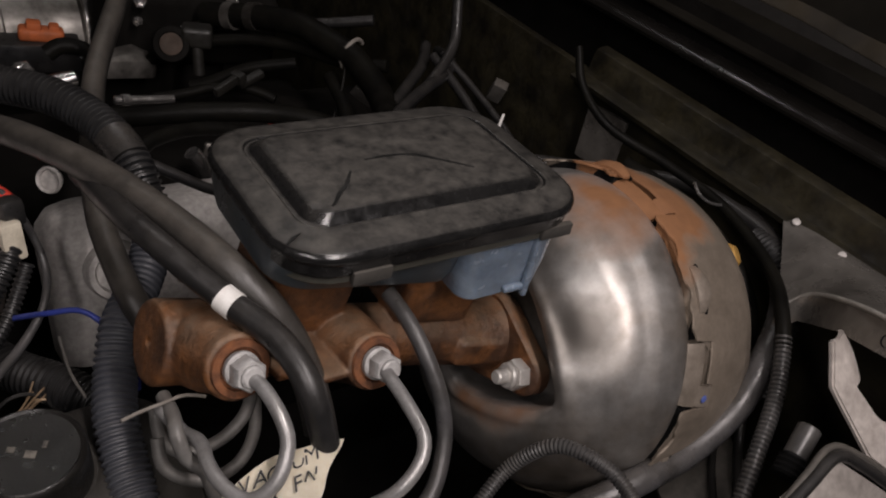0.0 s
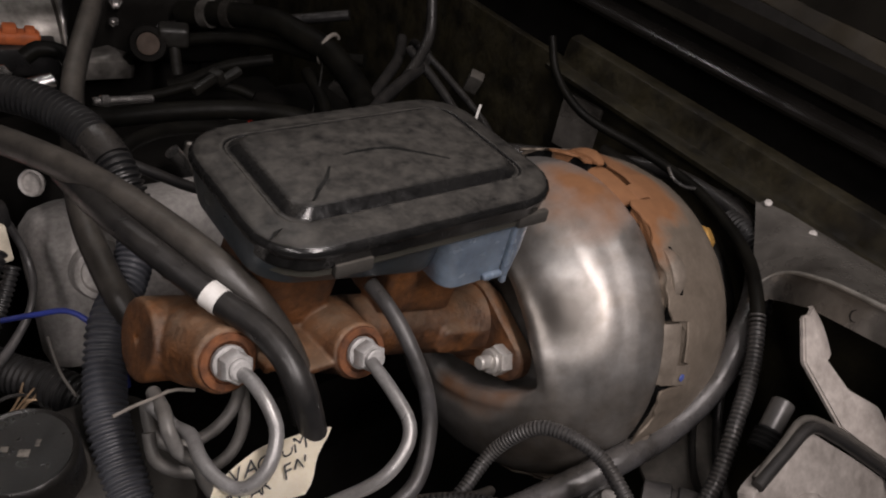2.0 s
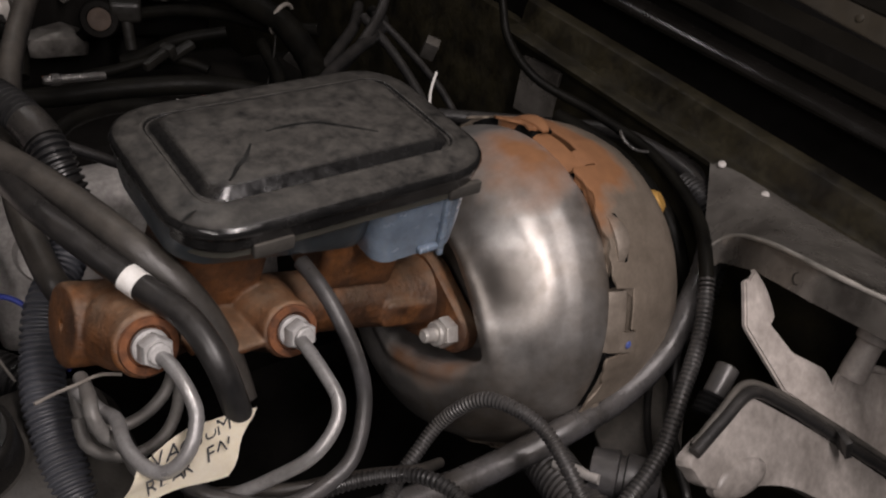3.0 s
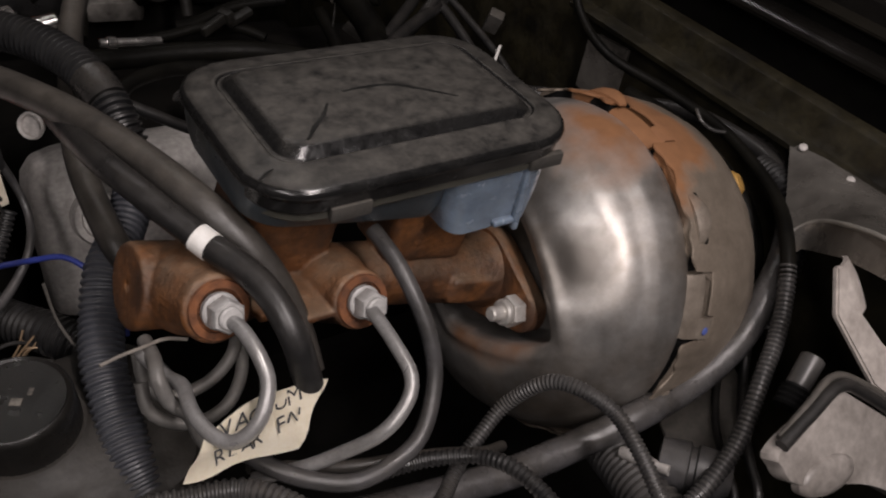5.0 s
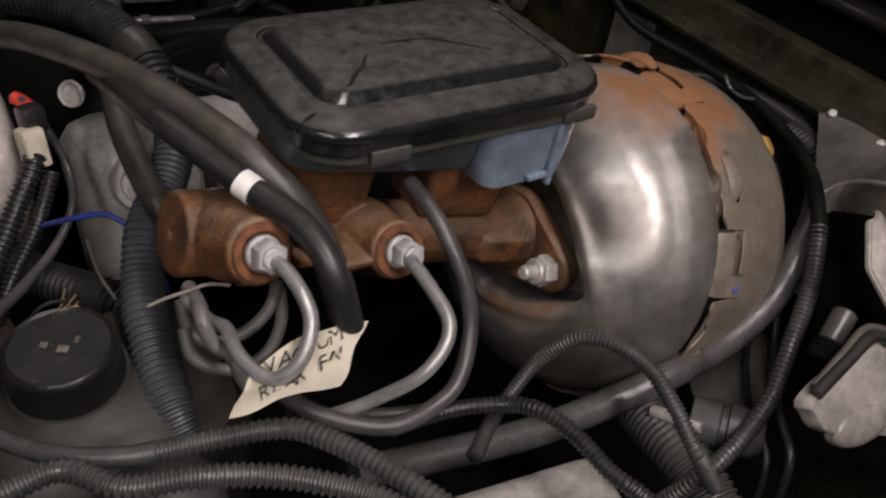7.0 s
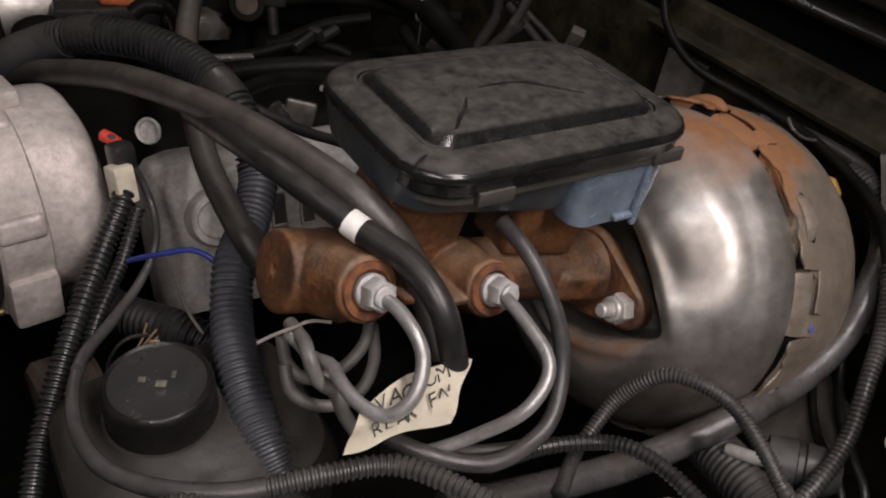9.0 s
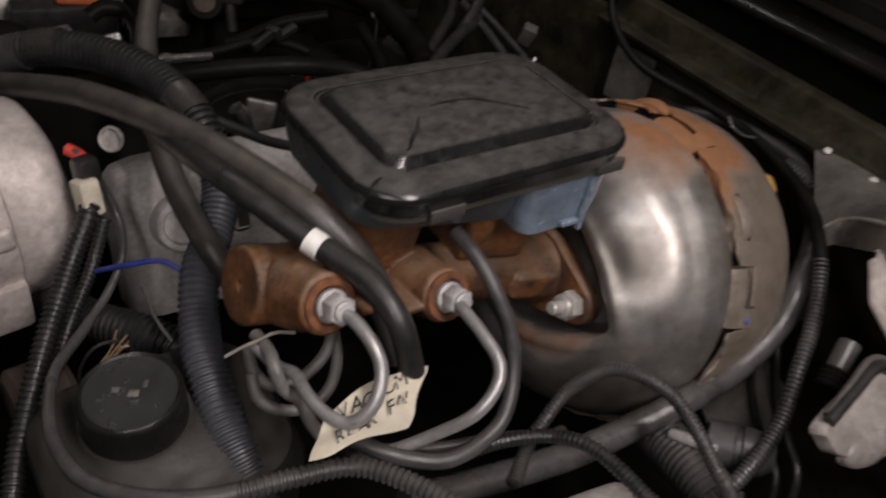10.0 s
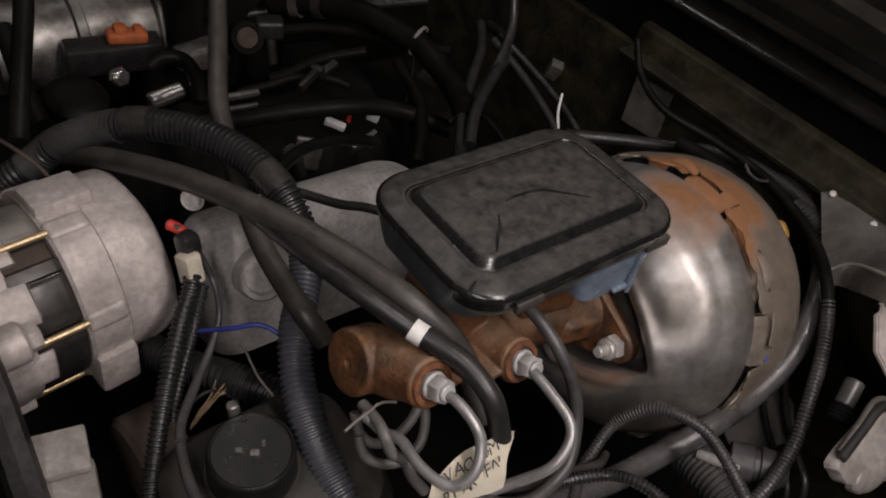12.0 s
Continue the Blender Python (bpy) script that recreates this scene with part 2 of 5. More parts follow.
def add_rust(m, centre, reach, soft, colour, dark, ragged=0.07):
    """Rust that spreads over a metal from one place, with a ragged edge."""
    nt = m.node_tree
    bsdf = nt.nodes["Principled BSDF"]
    geo = nt.nodes.new("ShaderNodeNewGeometry")
    dist = nt.nodes.new("ShaderNodeVectorMath")
    dist.operation = "DISTANCE"
    dist.inputs[1].default_value = centre
    nt.links.new(geo.outputs["Position"], dist.inputs[0])
    n = nt.nodes.new("ShaderNodeTexNoise")
    n.inputs["Scale"].default_value, n.inputs["Detail"].default_value = 38, 7
    nt.links.new(geo.outputs["Position"], n.inputs["Vector"])
    wob = nt.nodes.new("ShaderNodeMath")
    wob.operation = "MULTIPLY_ADD"
    wob.inputs[1].default_value, wob.inputs[2].default_value = ragged, -ragged / 2
    nt.links.new(n.outputs["Fac"], wob.inputs[0])
    add = nt.nodes.new("ShaderNodeMath")
    nt.links.new(dist.outputs["Value"], add.inputs[0])
    nt.links.new(wob.outputs[0], add.inputs[1])
    fac = nt.nodes.new("ShaderNodeMapRange")
    fac.inputs["From Min"].default_value, fac.inputs["From Max"].default_value = reach + soft, reach - soft
    nt.links.new(add.outputs[0], fac.inputs["Value"])
    n2 = nt.nodes.new("ShaderNodeTexNoise")
    n2.inputs["Scale"].default_value, n2.inputs["Detail"].default_value = 120, 5
    nt.links.new(geo.outputs["Position"], n2.inputs["Vector"])
    rust = nt.nodes.new("ShaderNodeMix")
    rust.data_type = "RGBA"
    rust.inputs[6].default_value, rust.inputs[7].default_value = (*colour, 1), (*dark, 1)
    nt.links.new(n2.outputs["Fac"], rust.inputs[0])
    for socket, other in (("Base Color", rust.outputs[2]), ("Metallic", 0.0), ("Roughness", 0.8)):
        target = bsdf.inputs[socket]
        old = target.links[0].from_socket if target.links else None
        mx = nt.nodes.new("ShaderNodeMix")
        mx.data_type = "RGBA" if socket == "Base Color" else "FLOAT"
        a, b, out = (6, 7, 2) if socket == "Base Color" else (2, 3, 0)
        nt.links.new(fac.outputs["Result"], mx.inputs[0])
        if old:
            nt.links.new(old, mx.inputs[a])
        else:
            mx.inputs[a].default_value = target.default_value
        if socket == "Base Color":
            nt.links.new(other, mx.inputs[b])
        else:
            mx.inputs[b].default_value = other
        nt.links.new(mx.outputs[out], target)
    return m


def add_dark_patch(m, centre, reach, soft, colour):
    """A darker patch in a metal's colour, with a soft uneven rim."""
    nt = m.node_tree
    target = nt.nodes["Principled BSDF"].inputs["Base Color"]
    geo, dist, fac = nt.nodes.new("ShaderNodeNewGeometry"), nt.nodes.new("ShaderNodeVectorMath"), nt.nodes.new("ShaderNodeMapRange")
    dist.operation = "DISTANCE"
    dist.inputs[1].default_value = centre
    nt.links.new(geo.outputs["Position"], dist.inputs[0])
    n, add = nt.nodes.new("ShaderNodeTexNoise"), nt.nodes.new("ShaderNodeMath")
    n.inputs["Scale"].default_value, n.inputs["Detail"].default_value = 90, 6
    add.operation = "MULTIPLY_ADD"
    add.inputs[1].default_value = 0.012
    nt.links.new(geo.outputs["Position"], n.inputs["Vector"])
    nt.links.new(n.outputs["Fac"], add.inputs[0])
    nt.links.new(dist.outputs["Value"], add.inputs[2])
    fac.inputs["From Min"].default_value, fac.inputs["From Max"].default_value = reach + 0.006 + soft, reach + 0.006 - soft
    nt.links.new(add.outputs[0], fac.inputs["Value"])
    mx = nt.nodes.new("ShaderNodeMix")
    mx.data_type = "RGBA"
    mx.inputs[7].default_value = (*colour, 1)
    nt.links.new(fac.outputs["Result"], mx.inputs[0])
    nt.links.new(target.links[0].from_socket, mx.inputs[6])
    nt.links.new(mx.outputs[2], target)


BAND = mat("rear_shell_steel", (0.27, 0.225, 0.18), (0.20, 0.165, 0.13), 0.5, 0.45, 40, (0.3, 0.7), 0.12, 600)
LUGSTEEL = mat("greyed_lug_steel", (0.235, 0.20, 0.165), (0.15, 0.125, 0.10), 0.5, 0.35, 90, (0.3, 0.7), 0.12, 600)
RUST_LIGHT, RUST_MID = (0.275, 0.128, 0.054), (0.165, 0.074, 0.032)
add_rust(SHELL, (0.135, -0.012, 0.930), 0.034, 0.015, RUST_LIGHT, RUST_MID, 0.05)
# darker oval over the dent in the front shell
add_dark_patch(SHELL, (0.0877, -0.0645, 0.8703), 0.0165, 0.006, (0.17, 0.155, 0.14))
for y, z, reach in ((-0.054, -0.004, 0.008), (-0.049, -0.015, 0.012), (-0.039, -0.027, 0.013), (-0.025, -0.037, 0.010), (-0.010, -0.041, 0.007)):
    # rust along the lower lip of the pocket round the flange
    add_rust(SHELL, (0.069 + 0.222 * z, -0.0075 + y, 0.8264 + 0.975 * z), reach * 0.8, 0.008, (0.21, 0.105, 0.052), (0.11, 0.058, 0.033), 0.022)
for lip_steel in (BAND, LUGSTEEL):
    add_rust(lip_steel, (0.140, -0.018, 0.93), 0.060, 0.007, RUST_LIGHT, RUST_MID, 0.045)

# translucent fluid tank
TANK = mat("bluish_tank_plastic", (0.25, 0.31, 0.39), (0.15, 0.19, 0.245), 0.2, 0, 40, (0.35, 0.65), 0.04, 500)
TANK.node_tree.nodes["Principled BSDF"].inputs["Transmission Weight"].default_value = 0.25
TANK.node_tree.nodes["Principled BSDF"].inputs["Subsurface Weight"].default_value = 0.25
TANK.node_tree.nodes["Principled BSDF"].inputs["Subsurface Radius"].default_value = (0.01, 0.014, 0.02)
TANK_GRIMY = mat("grimy_tank_plastic", (0.030, 0.033, 0.032), (0.046, 0.056, 0.066), 0.35, 0, 30, (0.35, 0.7), 0.1, 500, DUST, 0.25)
TANKRIM = mat("olive_grey_plastic", (0.058, 0.056, 0.046), (0.038, 0.037, 0.031), 0.4, 0, 40, (0.35, 0.7), 0.1, 500)

# ---- mesh helpers ----


def thing(name, at, label, category, group="", kind=""):
    ob = new(name)
    ob.empty_display_size = 0.02
    ob.location = at
    bpy.context.view_layer.update()
    return tagged(ob, label, category, group, kind)


def finish(bm, m, name, smooth=True, angle=40):
    me = bpy.data.meshes.new(name)
    bmesh.ops.recalc_face_normals(bm, faces=bm.faces)
    for f in bm.faces:
        f.smooth = smooth
    for e in bm.edges:
        if len(e.link_faces) == 2 and e.calc_face_angle(0) > radians(angle):
            e.smooth = False
    bm.to_mesh(me)
    bm.free()
    me.materials.append(m)
    return me


def part(name, bm, m, parent=None, label="", smooth=True):
    ob = new(name, finish(bm, m, name, smooth))
    if parent:
        ob.parent = parent
        ob.matrix_parent_inverse = parent_world(parent).inverted()
    if label:
        ob["label"] = label
    return ob


def parent_world(ob):
    return parent_world(ob.parent) @ ob.matrix_parent_inverse @ ob.matrix_basis if ob.parent else ob.matrix_basis.copy()


def joined(*bms):
    out = bms[0]
    for b in bms[1:]:
        me = bpy.data.meshes.new("join")
        b.to_mesh(me)
        b.free()
        out.from_mesh(me)
        bpy.data.meshes.remove(me)
    return out


def basis(at, x, up=(0, 0, 1)):
    """A frame at a place with its x axis along x."""
    x = Vector(x).normalized()
    y = Vector(up).cross(x).normalized()
    z = x.cross(y)
    return Matrix.Translation(at) @ Matrix((x, y, z)).transposed().to_4x4()


def moved(bm, m):
    bm.transform(m)
    return bm


def loops_mesh(loops, closed=True, caps=True):
    """Skin a row of rings with equally many points."""
    bm = bmesh.new()
    rings = [[bm.verts.new(p) for p in ring] for ring in loops]
    n = len(rings[0])
    for a, b in zip(rings, rings[1:]):
        for i in range(n if closed else n - 1):
            j = (i + 1) % n
            bm.faces.new((a[i], a[j], b[j], b[i]))
    if caps:
        bm.faces.new(rings[0][::-1])
        bm.faces.new(rings[-1])
    return bm


def lathe(profile, seg=48, shape=None, caps=True):
    """Turn a profile of (along x, radius) about x. shape(s, r, angle) may shift a point."""
    loops = []
    for s, r in profile:
        ring = []
        for i in range(seg):
            a = 2 * math.pi * i / seg
            ss, rr = shape(s, r, a) if shape else (s, r)
            ring.append((ss, rr * math.cos(a), rr * math.sin(a)))
        loops.append(ring)
    return loops_mesh(loops, True, caps)


def rrect(hx, hy, r, z, cx=0.0, cy=0.0, n=6):
    r = min(r, hx, hy)
    pts = []
    for sx, sy, a0 in ((1, 1, 0), (-1, 1, 90), (-1, -1, 180), (1, -1, 270)):
        for k in range(n + 1):
            a = radians(a0 + 90 * k / n)
            pts.append((cx + sx * (hx - r) + r * math.cos(a), cy + sy * (hy - r) + r * math.sin(a), z))
    return pts


def rbox(sx, sy, sz, bevel=0.002, seg=2):
    bm = bmesh.new()
    bmesh.ops.create_cube(bm, size=1)
    bm.transform(Matrix.Diagonal((sx, sy, sz, 1)))
    if bevel:
        bmesh.ops.bevel(bm, geom=list(bm.edges), offset=bevel, segments=seg, affect="EDGES", profile=0.6)
    return bm


def rod(r, length, bevel=0.0006, seg=20, sides=None):
    """A bevelled round (or many-sided) bar along x from 0 to length."""
    n = sides or seg
    return lathe([(0, r - bevel), (bevel, r), (length - bevel, r), (length, r - bevel)], n)


def hexnut(r, length):
    return lathe([(0, r * 0.9), (length * 0.12, r), (length * 0.88, r), (length, r * 0.9)], 6)


def smooth_path(points, step=0.004):
    """Points at even steps along a soft curve through the given ones."""
    p = [Vector(q) for q in points]
    p = [2 * p[0] - p[1]] + p + [2 * p[-1] - p[-2]]
    dense = []
    for a, b, c, d in zip(p, p[1:], p[2:], p[3:]):
        for k in range(24):
            t = k / 24
            dense.append(0.5 * (2 * b + (c - a) * t + (2 * a - 5 * b + 4 * c - d) * t * t + (3 * b - a - 3 * c + d) * t ** 3))
    dense.append(p[-2])
    out, left = [dense[0]], step
    for a, b in zip(dense, dense[1:]):
        length = (b - a).length
        while length >= left > 0:
            a = a + (b - a) * (left / length)
            out.append(a)
            length -= left
            left = step
        left -= length
    return out


def sweep(points, radius, seg=14, step=0.004, wobble=0.0):
    """A tube along a path. radius: a number, or a function of the length run and of the share of it."""
    path = smooth_path(points, step)
    total = step * (len(path) - 1)
    if wobble:
        path = [q + wobble * noise.noise_vector(q * 30) for q in path]
    loops, side = [], None
    for i, q in enumerate(path):
        d = (path[min(i + 1, len(path) - 1)] - path[max(i - 1, 0)]).normalized()
        if side is None:
            side = d.orthogonal().normalized()
        side = (side - d * side.dot(d)).normalized()
        other = d.cross(side)
        r = radius(i * step, i * step / total) if callable(radius) else radius
        loops.append([q + r * (math.cos(2 * math.pi * k / seg) * side + math.sin(2 * math.pi * k / seg) * other) for k in range(seg)])
    return loops_mesh(loops)


def ribbed(points, r, pitch, depth, seg=16):
    """A corrugated tube: round ribs with narrow grooves."""
    shape = (0.0, 1.0, 1.0, 0.0)
    return sweep(points, lambda s, u: r - depth * (1 - shape[int(round(s / (pitch / 4))) % 4]), seg, pitch / 4)


def cut_path(points, a, b, step=0.004):
    path = smooth_path(points, step)
    n = len(path) - 1
    return path[int(a * n):int(b * n) + 1:2] + [path[int(b * n)]]


def sheet(outline, thick, normal, bevel=0.0008):
    """A flat plate of a given outline and thickness."""
    bm = bmesh.new()
    f = bm.faces.new([bm.verts.new(p) for p in outline])
    out = bmesh.ops.extrude_face_region(bm, geom=[f])
    bmesh.ops.translate(bm, verts=[v for v in out["geom"] if isinstance(v, bmesh.types.BMVert)], vec=Vector(normal).normalized() * -thick)
    if bevel:
        bmesh.ops.bevel(bm, geom=list(bm.edges), offset=bevel, segments=2, affect="EDGES")
    return bm


def single(name, bm, m, label, category, kind="", group=""):
    return tagged(part(name, bm, m), label, category, group, kind)


def single_at(ob):
    """Put a mesh thing's origin at the foot of its own shape."""
    lo = [min(v.co[i] for v in ob.data.vertices) for i in range(3)]
    hi = [max(v.co[i] for v in ob.data.vertices) for i in range(3)]
    base = Vector(((lo[0] + hi[0]) / 2, (lo[1] + hi[1]) / 2, lo[2]))
    ob.data.transform(Matrix.Translation(-base))
    ob.location = base
    return ob


# ---- the setting ----
def box_between(lo, hi, bevel=0.0):
    lo, hi = Vector(lo), Vector(hi)
    return moved(rbox(*(hi - lo), bevel), Matrix.Translation((lo + hi) / 2))


single("ground", box_between((-3.5, -3.0, -0.1), (3.5, 4.0, 0)), CONCRETE, "grey garage concrete under the car", "floor", "structure")
# Unseen room shell, kept pale to return fill light to the bay.
for nm, lo, hi in (("wall_west", (-3.6, -3.0, 0), (-3.5, 4.0, 2.7)), ("wall_east", (3.5, -3.0, 0), (3.6, 4.0, 2.7)),
                   ("wall_south", (-3.6, -3.1, 0), (3.6, -3.0, 2.7)), ("wall_north", (-3.6, 4.0, 0), (3.6, 4.1, 2.7))):
    single(nm, box_between(lo, hi), PLASTER, "unseen off-white garage wall that bounces light", "wall", "structure")
single("ceiling", box_between((-3.6, -3.1, 2.7), (3.6, 4.1, 2.8)), PLASTER, "unseen off-white garage ceiling that bounces light", "ceiling", "structure")

single("firewall", box_between((0.305, -0.55, 0.30), (0.315, 0.95, 0.888), 0.002), PAINT_BEIGE, "dark mottled beige painted steel firewall of the engine bay", "firewall", "structure")

# cowl above the firewall: seam flange, recess coloured dark for shade, rolled rail and upper panel
cowl = thing("cowl", (0.33, 0.1, 0.885), "dark painted cowl with seam flange above the firewall", "cowl", kind="structure")
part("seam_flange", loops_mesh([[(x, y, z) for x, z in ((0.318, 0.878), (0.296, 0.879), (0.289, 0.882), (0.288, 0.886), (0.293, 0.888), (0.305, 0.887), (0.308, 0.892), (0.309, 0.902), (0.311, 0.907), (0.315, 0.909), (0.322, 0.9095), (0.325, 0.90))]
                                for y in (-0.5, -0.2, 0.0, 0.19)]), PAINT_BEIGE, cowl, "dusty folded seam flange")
part("recess_panel", box_between((0.345, -0.55, 0.86), (0.35, 0.95, 0.97)), SHADED_DARK, cowl)
part("rolled_rail", loops_mesh([[(0.325 - 0.03 * y + 0.010 * math.cos(a) * (2.0 if math.cos(a) > 0 else 1), y, 0.9400 + 0.0055 * math.sin(a)) for a in [2 * math.pi * k / 14 for k in range(14)]]
                                for y in (-0.5, -0.1, 0.2, 0.9)]), GLOSSPAINT, cowl, "glossy dark rolled edge")
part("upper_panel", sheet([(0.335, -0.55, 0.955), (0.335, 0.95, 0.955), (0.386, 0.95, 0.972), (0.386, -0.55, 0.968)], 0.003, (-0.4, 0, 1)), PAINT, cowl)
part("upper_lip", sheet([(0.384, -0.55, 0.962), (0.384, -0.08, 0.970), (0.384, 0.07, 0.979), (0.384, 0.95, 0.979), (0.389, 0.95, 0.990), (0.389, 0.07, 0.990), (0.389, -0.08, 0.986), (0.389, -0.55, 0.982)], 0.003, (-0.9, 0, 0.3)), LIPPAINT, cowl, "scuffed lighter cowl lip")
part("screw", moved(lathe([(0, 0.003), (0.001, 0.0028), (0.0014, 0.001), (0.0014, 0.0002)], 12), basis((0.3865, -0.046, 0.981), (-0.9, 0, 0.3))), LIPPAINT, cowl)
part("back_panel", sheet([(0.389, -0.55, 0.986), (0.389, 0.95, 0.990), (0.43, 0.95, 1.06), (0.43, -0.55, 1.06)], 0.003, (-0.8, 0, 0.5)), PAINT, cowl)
part("grey_plate", moved(rbox(0.004, 0.040, 0.05, 0.001), pose(0.300, 0.146, 0.846, 0, 0, 10)), PANEL, cowl, "bare grey plate")
# Hood stays out of view; added and toned as what the lid reflects.
hood = single("hood_panel", sheet([(0.46, -0.9, 1.42), (0.46, 1.3, 1.42), (0.40, 1.3, 2.35), (0.40, -0.9, 2.35)], 0.01, (-0.9, 0, 0.1)), HOODPAINT, "unseen dusty dark hood underside, added for lid reflections", "hood", "structure")

for y in (-0.45, 0.85):
    part("hood_hinge", sweep([(0.415, y, 0.99), (0.43, y, 1.15), (0.45, y, 1.30), (0.462, y, 1.46)], 0.012, 10, 0.02), PAINT, hood)

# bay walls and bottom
single("bay_floor", box_between((-0.75, -0.55, 0.50), (0.306, 0.95, 0.52)), SHADED_DARK, "grimy bottom of the engine bay, coloured dark for shade", "bay floor", "structure")
single("bay_wall_far", box_between((-0.75, 0.95, 0.30), (0.40, 0.97, 0.90)), SHADED_DARK, "grimy far side of the engine bay, coloured dark for shade", "bay wall", "structure")
single("bay_wall_front", box_between((-0.77, -0.55, 0.30), (-0.75, 0.95, 0.86)), SHADED_DARK, "grimy front of the engine bay, coloured dark for shade", "bay wall", "structure")
single("inner_fender", sheet([(-0.75, -0.36, 0.83), (0.305, -0.36, 0.83), (0.305, -0.26, 0.50), (-0.75, -0.26, 0.50)], 0.004, (0, 1, 0.3)), SHADED_DARK, "dusty inner fender panel, coloured dark for shade", "fender", "structure")

# ---- brake booster ----
AX = Vector((0.975, 0.0, -0.222)).normalized()
BO = Vector((0.130, -0.0075, 0.8125))
BM = basis(BO, AX)
booster = thing("brake_booster", (0.30, -0.0075, 0.77), "dull zinc brake booster drum with rusted top", "brake booster")


def shell_shape(s, r, a):
    y, z = r * math.cos(a), r * math.sin(a)
    # pocket round the flange
    q = ((abs(y) / 0.062) ** 1.35 + (abs(z - 0.002) / (0.0455 if z > 0.002 else 0.0395)) ** 1.35) ** (1 / 1.35)
    k = min(1, max(0, (1.07 - q) / 0.15))
    k = k * k * (3 - 2 * k)
    # lip just outside the pocket, oval dent beside it
    lip = 0.0020 * math.exp(-((q - 1.20) / 0.09) ** 2)
    u, v = y + 0.057, z - 0.047
    across, along = -0.78 * u + 0.62 * v, 0.62 * u + 0.78 * v
    d = (across / 0.0150) ** 2 + (along / 0.0195) ** 2
    dent = 0.0030 / (1 + d ** 2.2) - 0.0005 * math.exp(-((math.sqrt(d) - 1.45) / 0.35) ** 2)
    # soft unevenness of the pressed sheet
    wave = 0.0005 * noise.noise(Vector((y * 45, z * 45, s * 45))) * min(1, r / 0.04)
    return s + 0.030 * k - lip + dent + wave, r


knots = [(-0.060, 0.0), (-0.060, 0.030), (-0.0598, 0.050), (-0.0588, 0.060), (-0.0560, 0.069), (-0.0505, 0.0775), (-0.0440, 0.0845), (-0.0390, 0.0885), (-0.0335, 0.0918), (-0.0275, 0.0947), (-0.0230, 0.0971), (-0.018, 0.0995), (-0.011, 0.1015), (-0.006, 0.1025), (-0.0015, 0.1029), (0.0002, 0.1026), (0.0010, 0.1012), (0.0012, 0.0985), (0.010, 0.0970)]
prof = [(q.x, max(q.y, 0.0006)) for q in smooth_path([(s, r, 0) for s, r in knots], 0.0015)]
part("front_shell", moved(lathe(prof, 288, shell_shape, True), BM), SHELL, booster, "dull zinc-plated shell, rusted near the top")


def seal_shape(s, r, a):
    """The seal fills the joint under the lip to darken it and draws back under the lugs."""
    d = (math.degrees(a) - LUG_FIRST) % 360 % LUG_STEP
    return s, min(r, 0.0992) if d < LUG_SPAN + 0.5 else r


LUG_FIRST, LUG_STEP, LUG_SPAN = 84.5, 61.5, 21.0
# Ring brought out to the lip so the shaded joint shows black.
part("rubber_seal", moved(lathe([(0.0012, 0.0960), (0.0016, 0.1066), (0.0022, 0.1071), (0.012, 0.1071), (0.018, 0.1000), (0.024, 0.0940)], 360, seal_shape), BM), SEAL_AND_GAP, booster, "black rubber seal, widened to darken the gap between the shells")


def band_edge(a):
    """How far the rear shell's lip reaches forward at an angle, past notches for the lugs."""
    d = (math.degrees(a) - LUG_FIRST) % 360 % LUG_STEP
    if d < LUG_SPAN:
        return 0.0195 if d > 13.5 else 0.0150
    e = d - LUG_SPAN
    return -0.0016 - 0.0013 * math.sin(e * 0.42 + 0.4) - 0.0009 * math.sin(e * 0.9) + 0.0026 * math.exp(-((e - 9.5) / 1.6) ** 2) - 0.0022 * math.exp(-((e - 20) / 4.0) ** 2)


def band_ring(s, r, fade):
    """One ring of the rear shell; fade tells how closely it follows the lip."""
    ring = []
    for i in range(BAND_N):
        a = 2 * math.pi * i / BAND_N
        x = s + (band_edge(a) - 0.019) * fade if fade else s
        rr = r + 0.0005 * noise.noise(Vector((9 * math.cos(a), 9 * math.sin(a), s * 60)))
        ring.append((x, rr * math.cos(a), rr * math.sin(a)))
    return ring


BAND_N = 480
rear = [band_ring(0.0215, 0.1072, 1), band_ring(0.0192, 0.1073, 1), band_ring(0.0190, 0.1080, 1), band_ring(0.0193, 0.1086, 1), band_ring(0.0204, 0.1089, 1)]
rear += [band_ring(s, r, 0) for s, r in ((0.0220, 0.1090), (0.030, 0.1089), (0.040, 0.1080), (0.054, 0.1064), (0.066, 0.1030), (0.078, 0.0955), (0.088, 0.083), (0.096, 0.052), (0.16, 0.050), (0.16, 0.001))]
part("rear_shell", moved(loops_mesh(rear), BM), BAND, booster, "rust-stained rear shell with notched lip")


def arc_plate(a0, a1, ring, n=12):
    """A curved plate: a small cross-section of (along, radius) swept over an angle."""
    return loops_mesh([[(s, r * math.cos(a), r * math.sin(a)) for s, r in ring(i / n)] for i in range(n + 1) for a in [radians(a0 + (a1 - a0) * i / n)]])


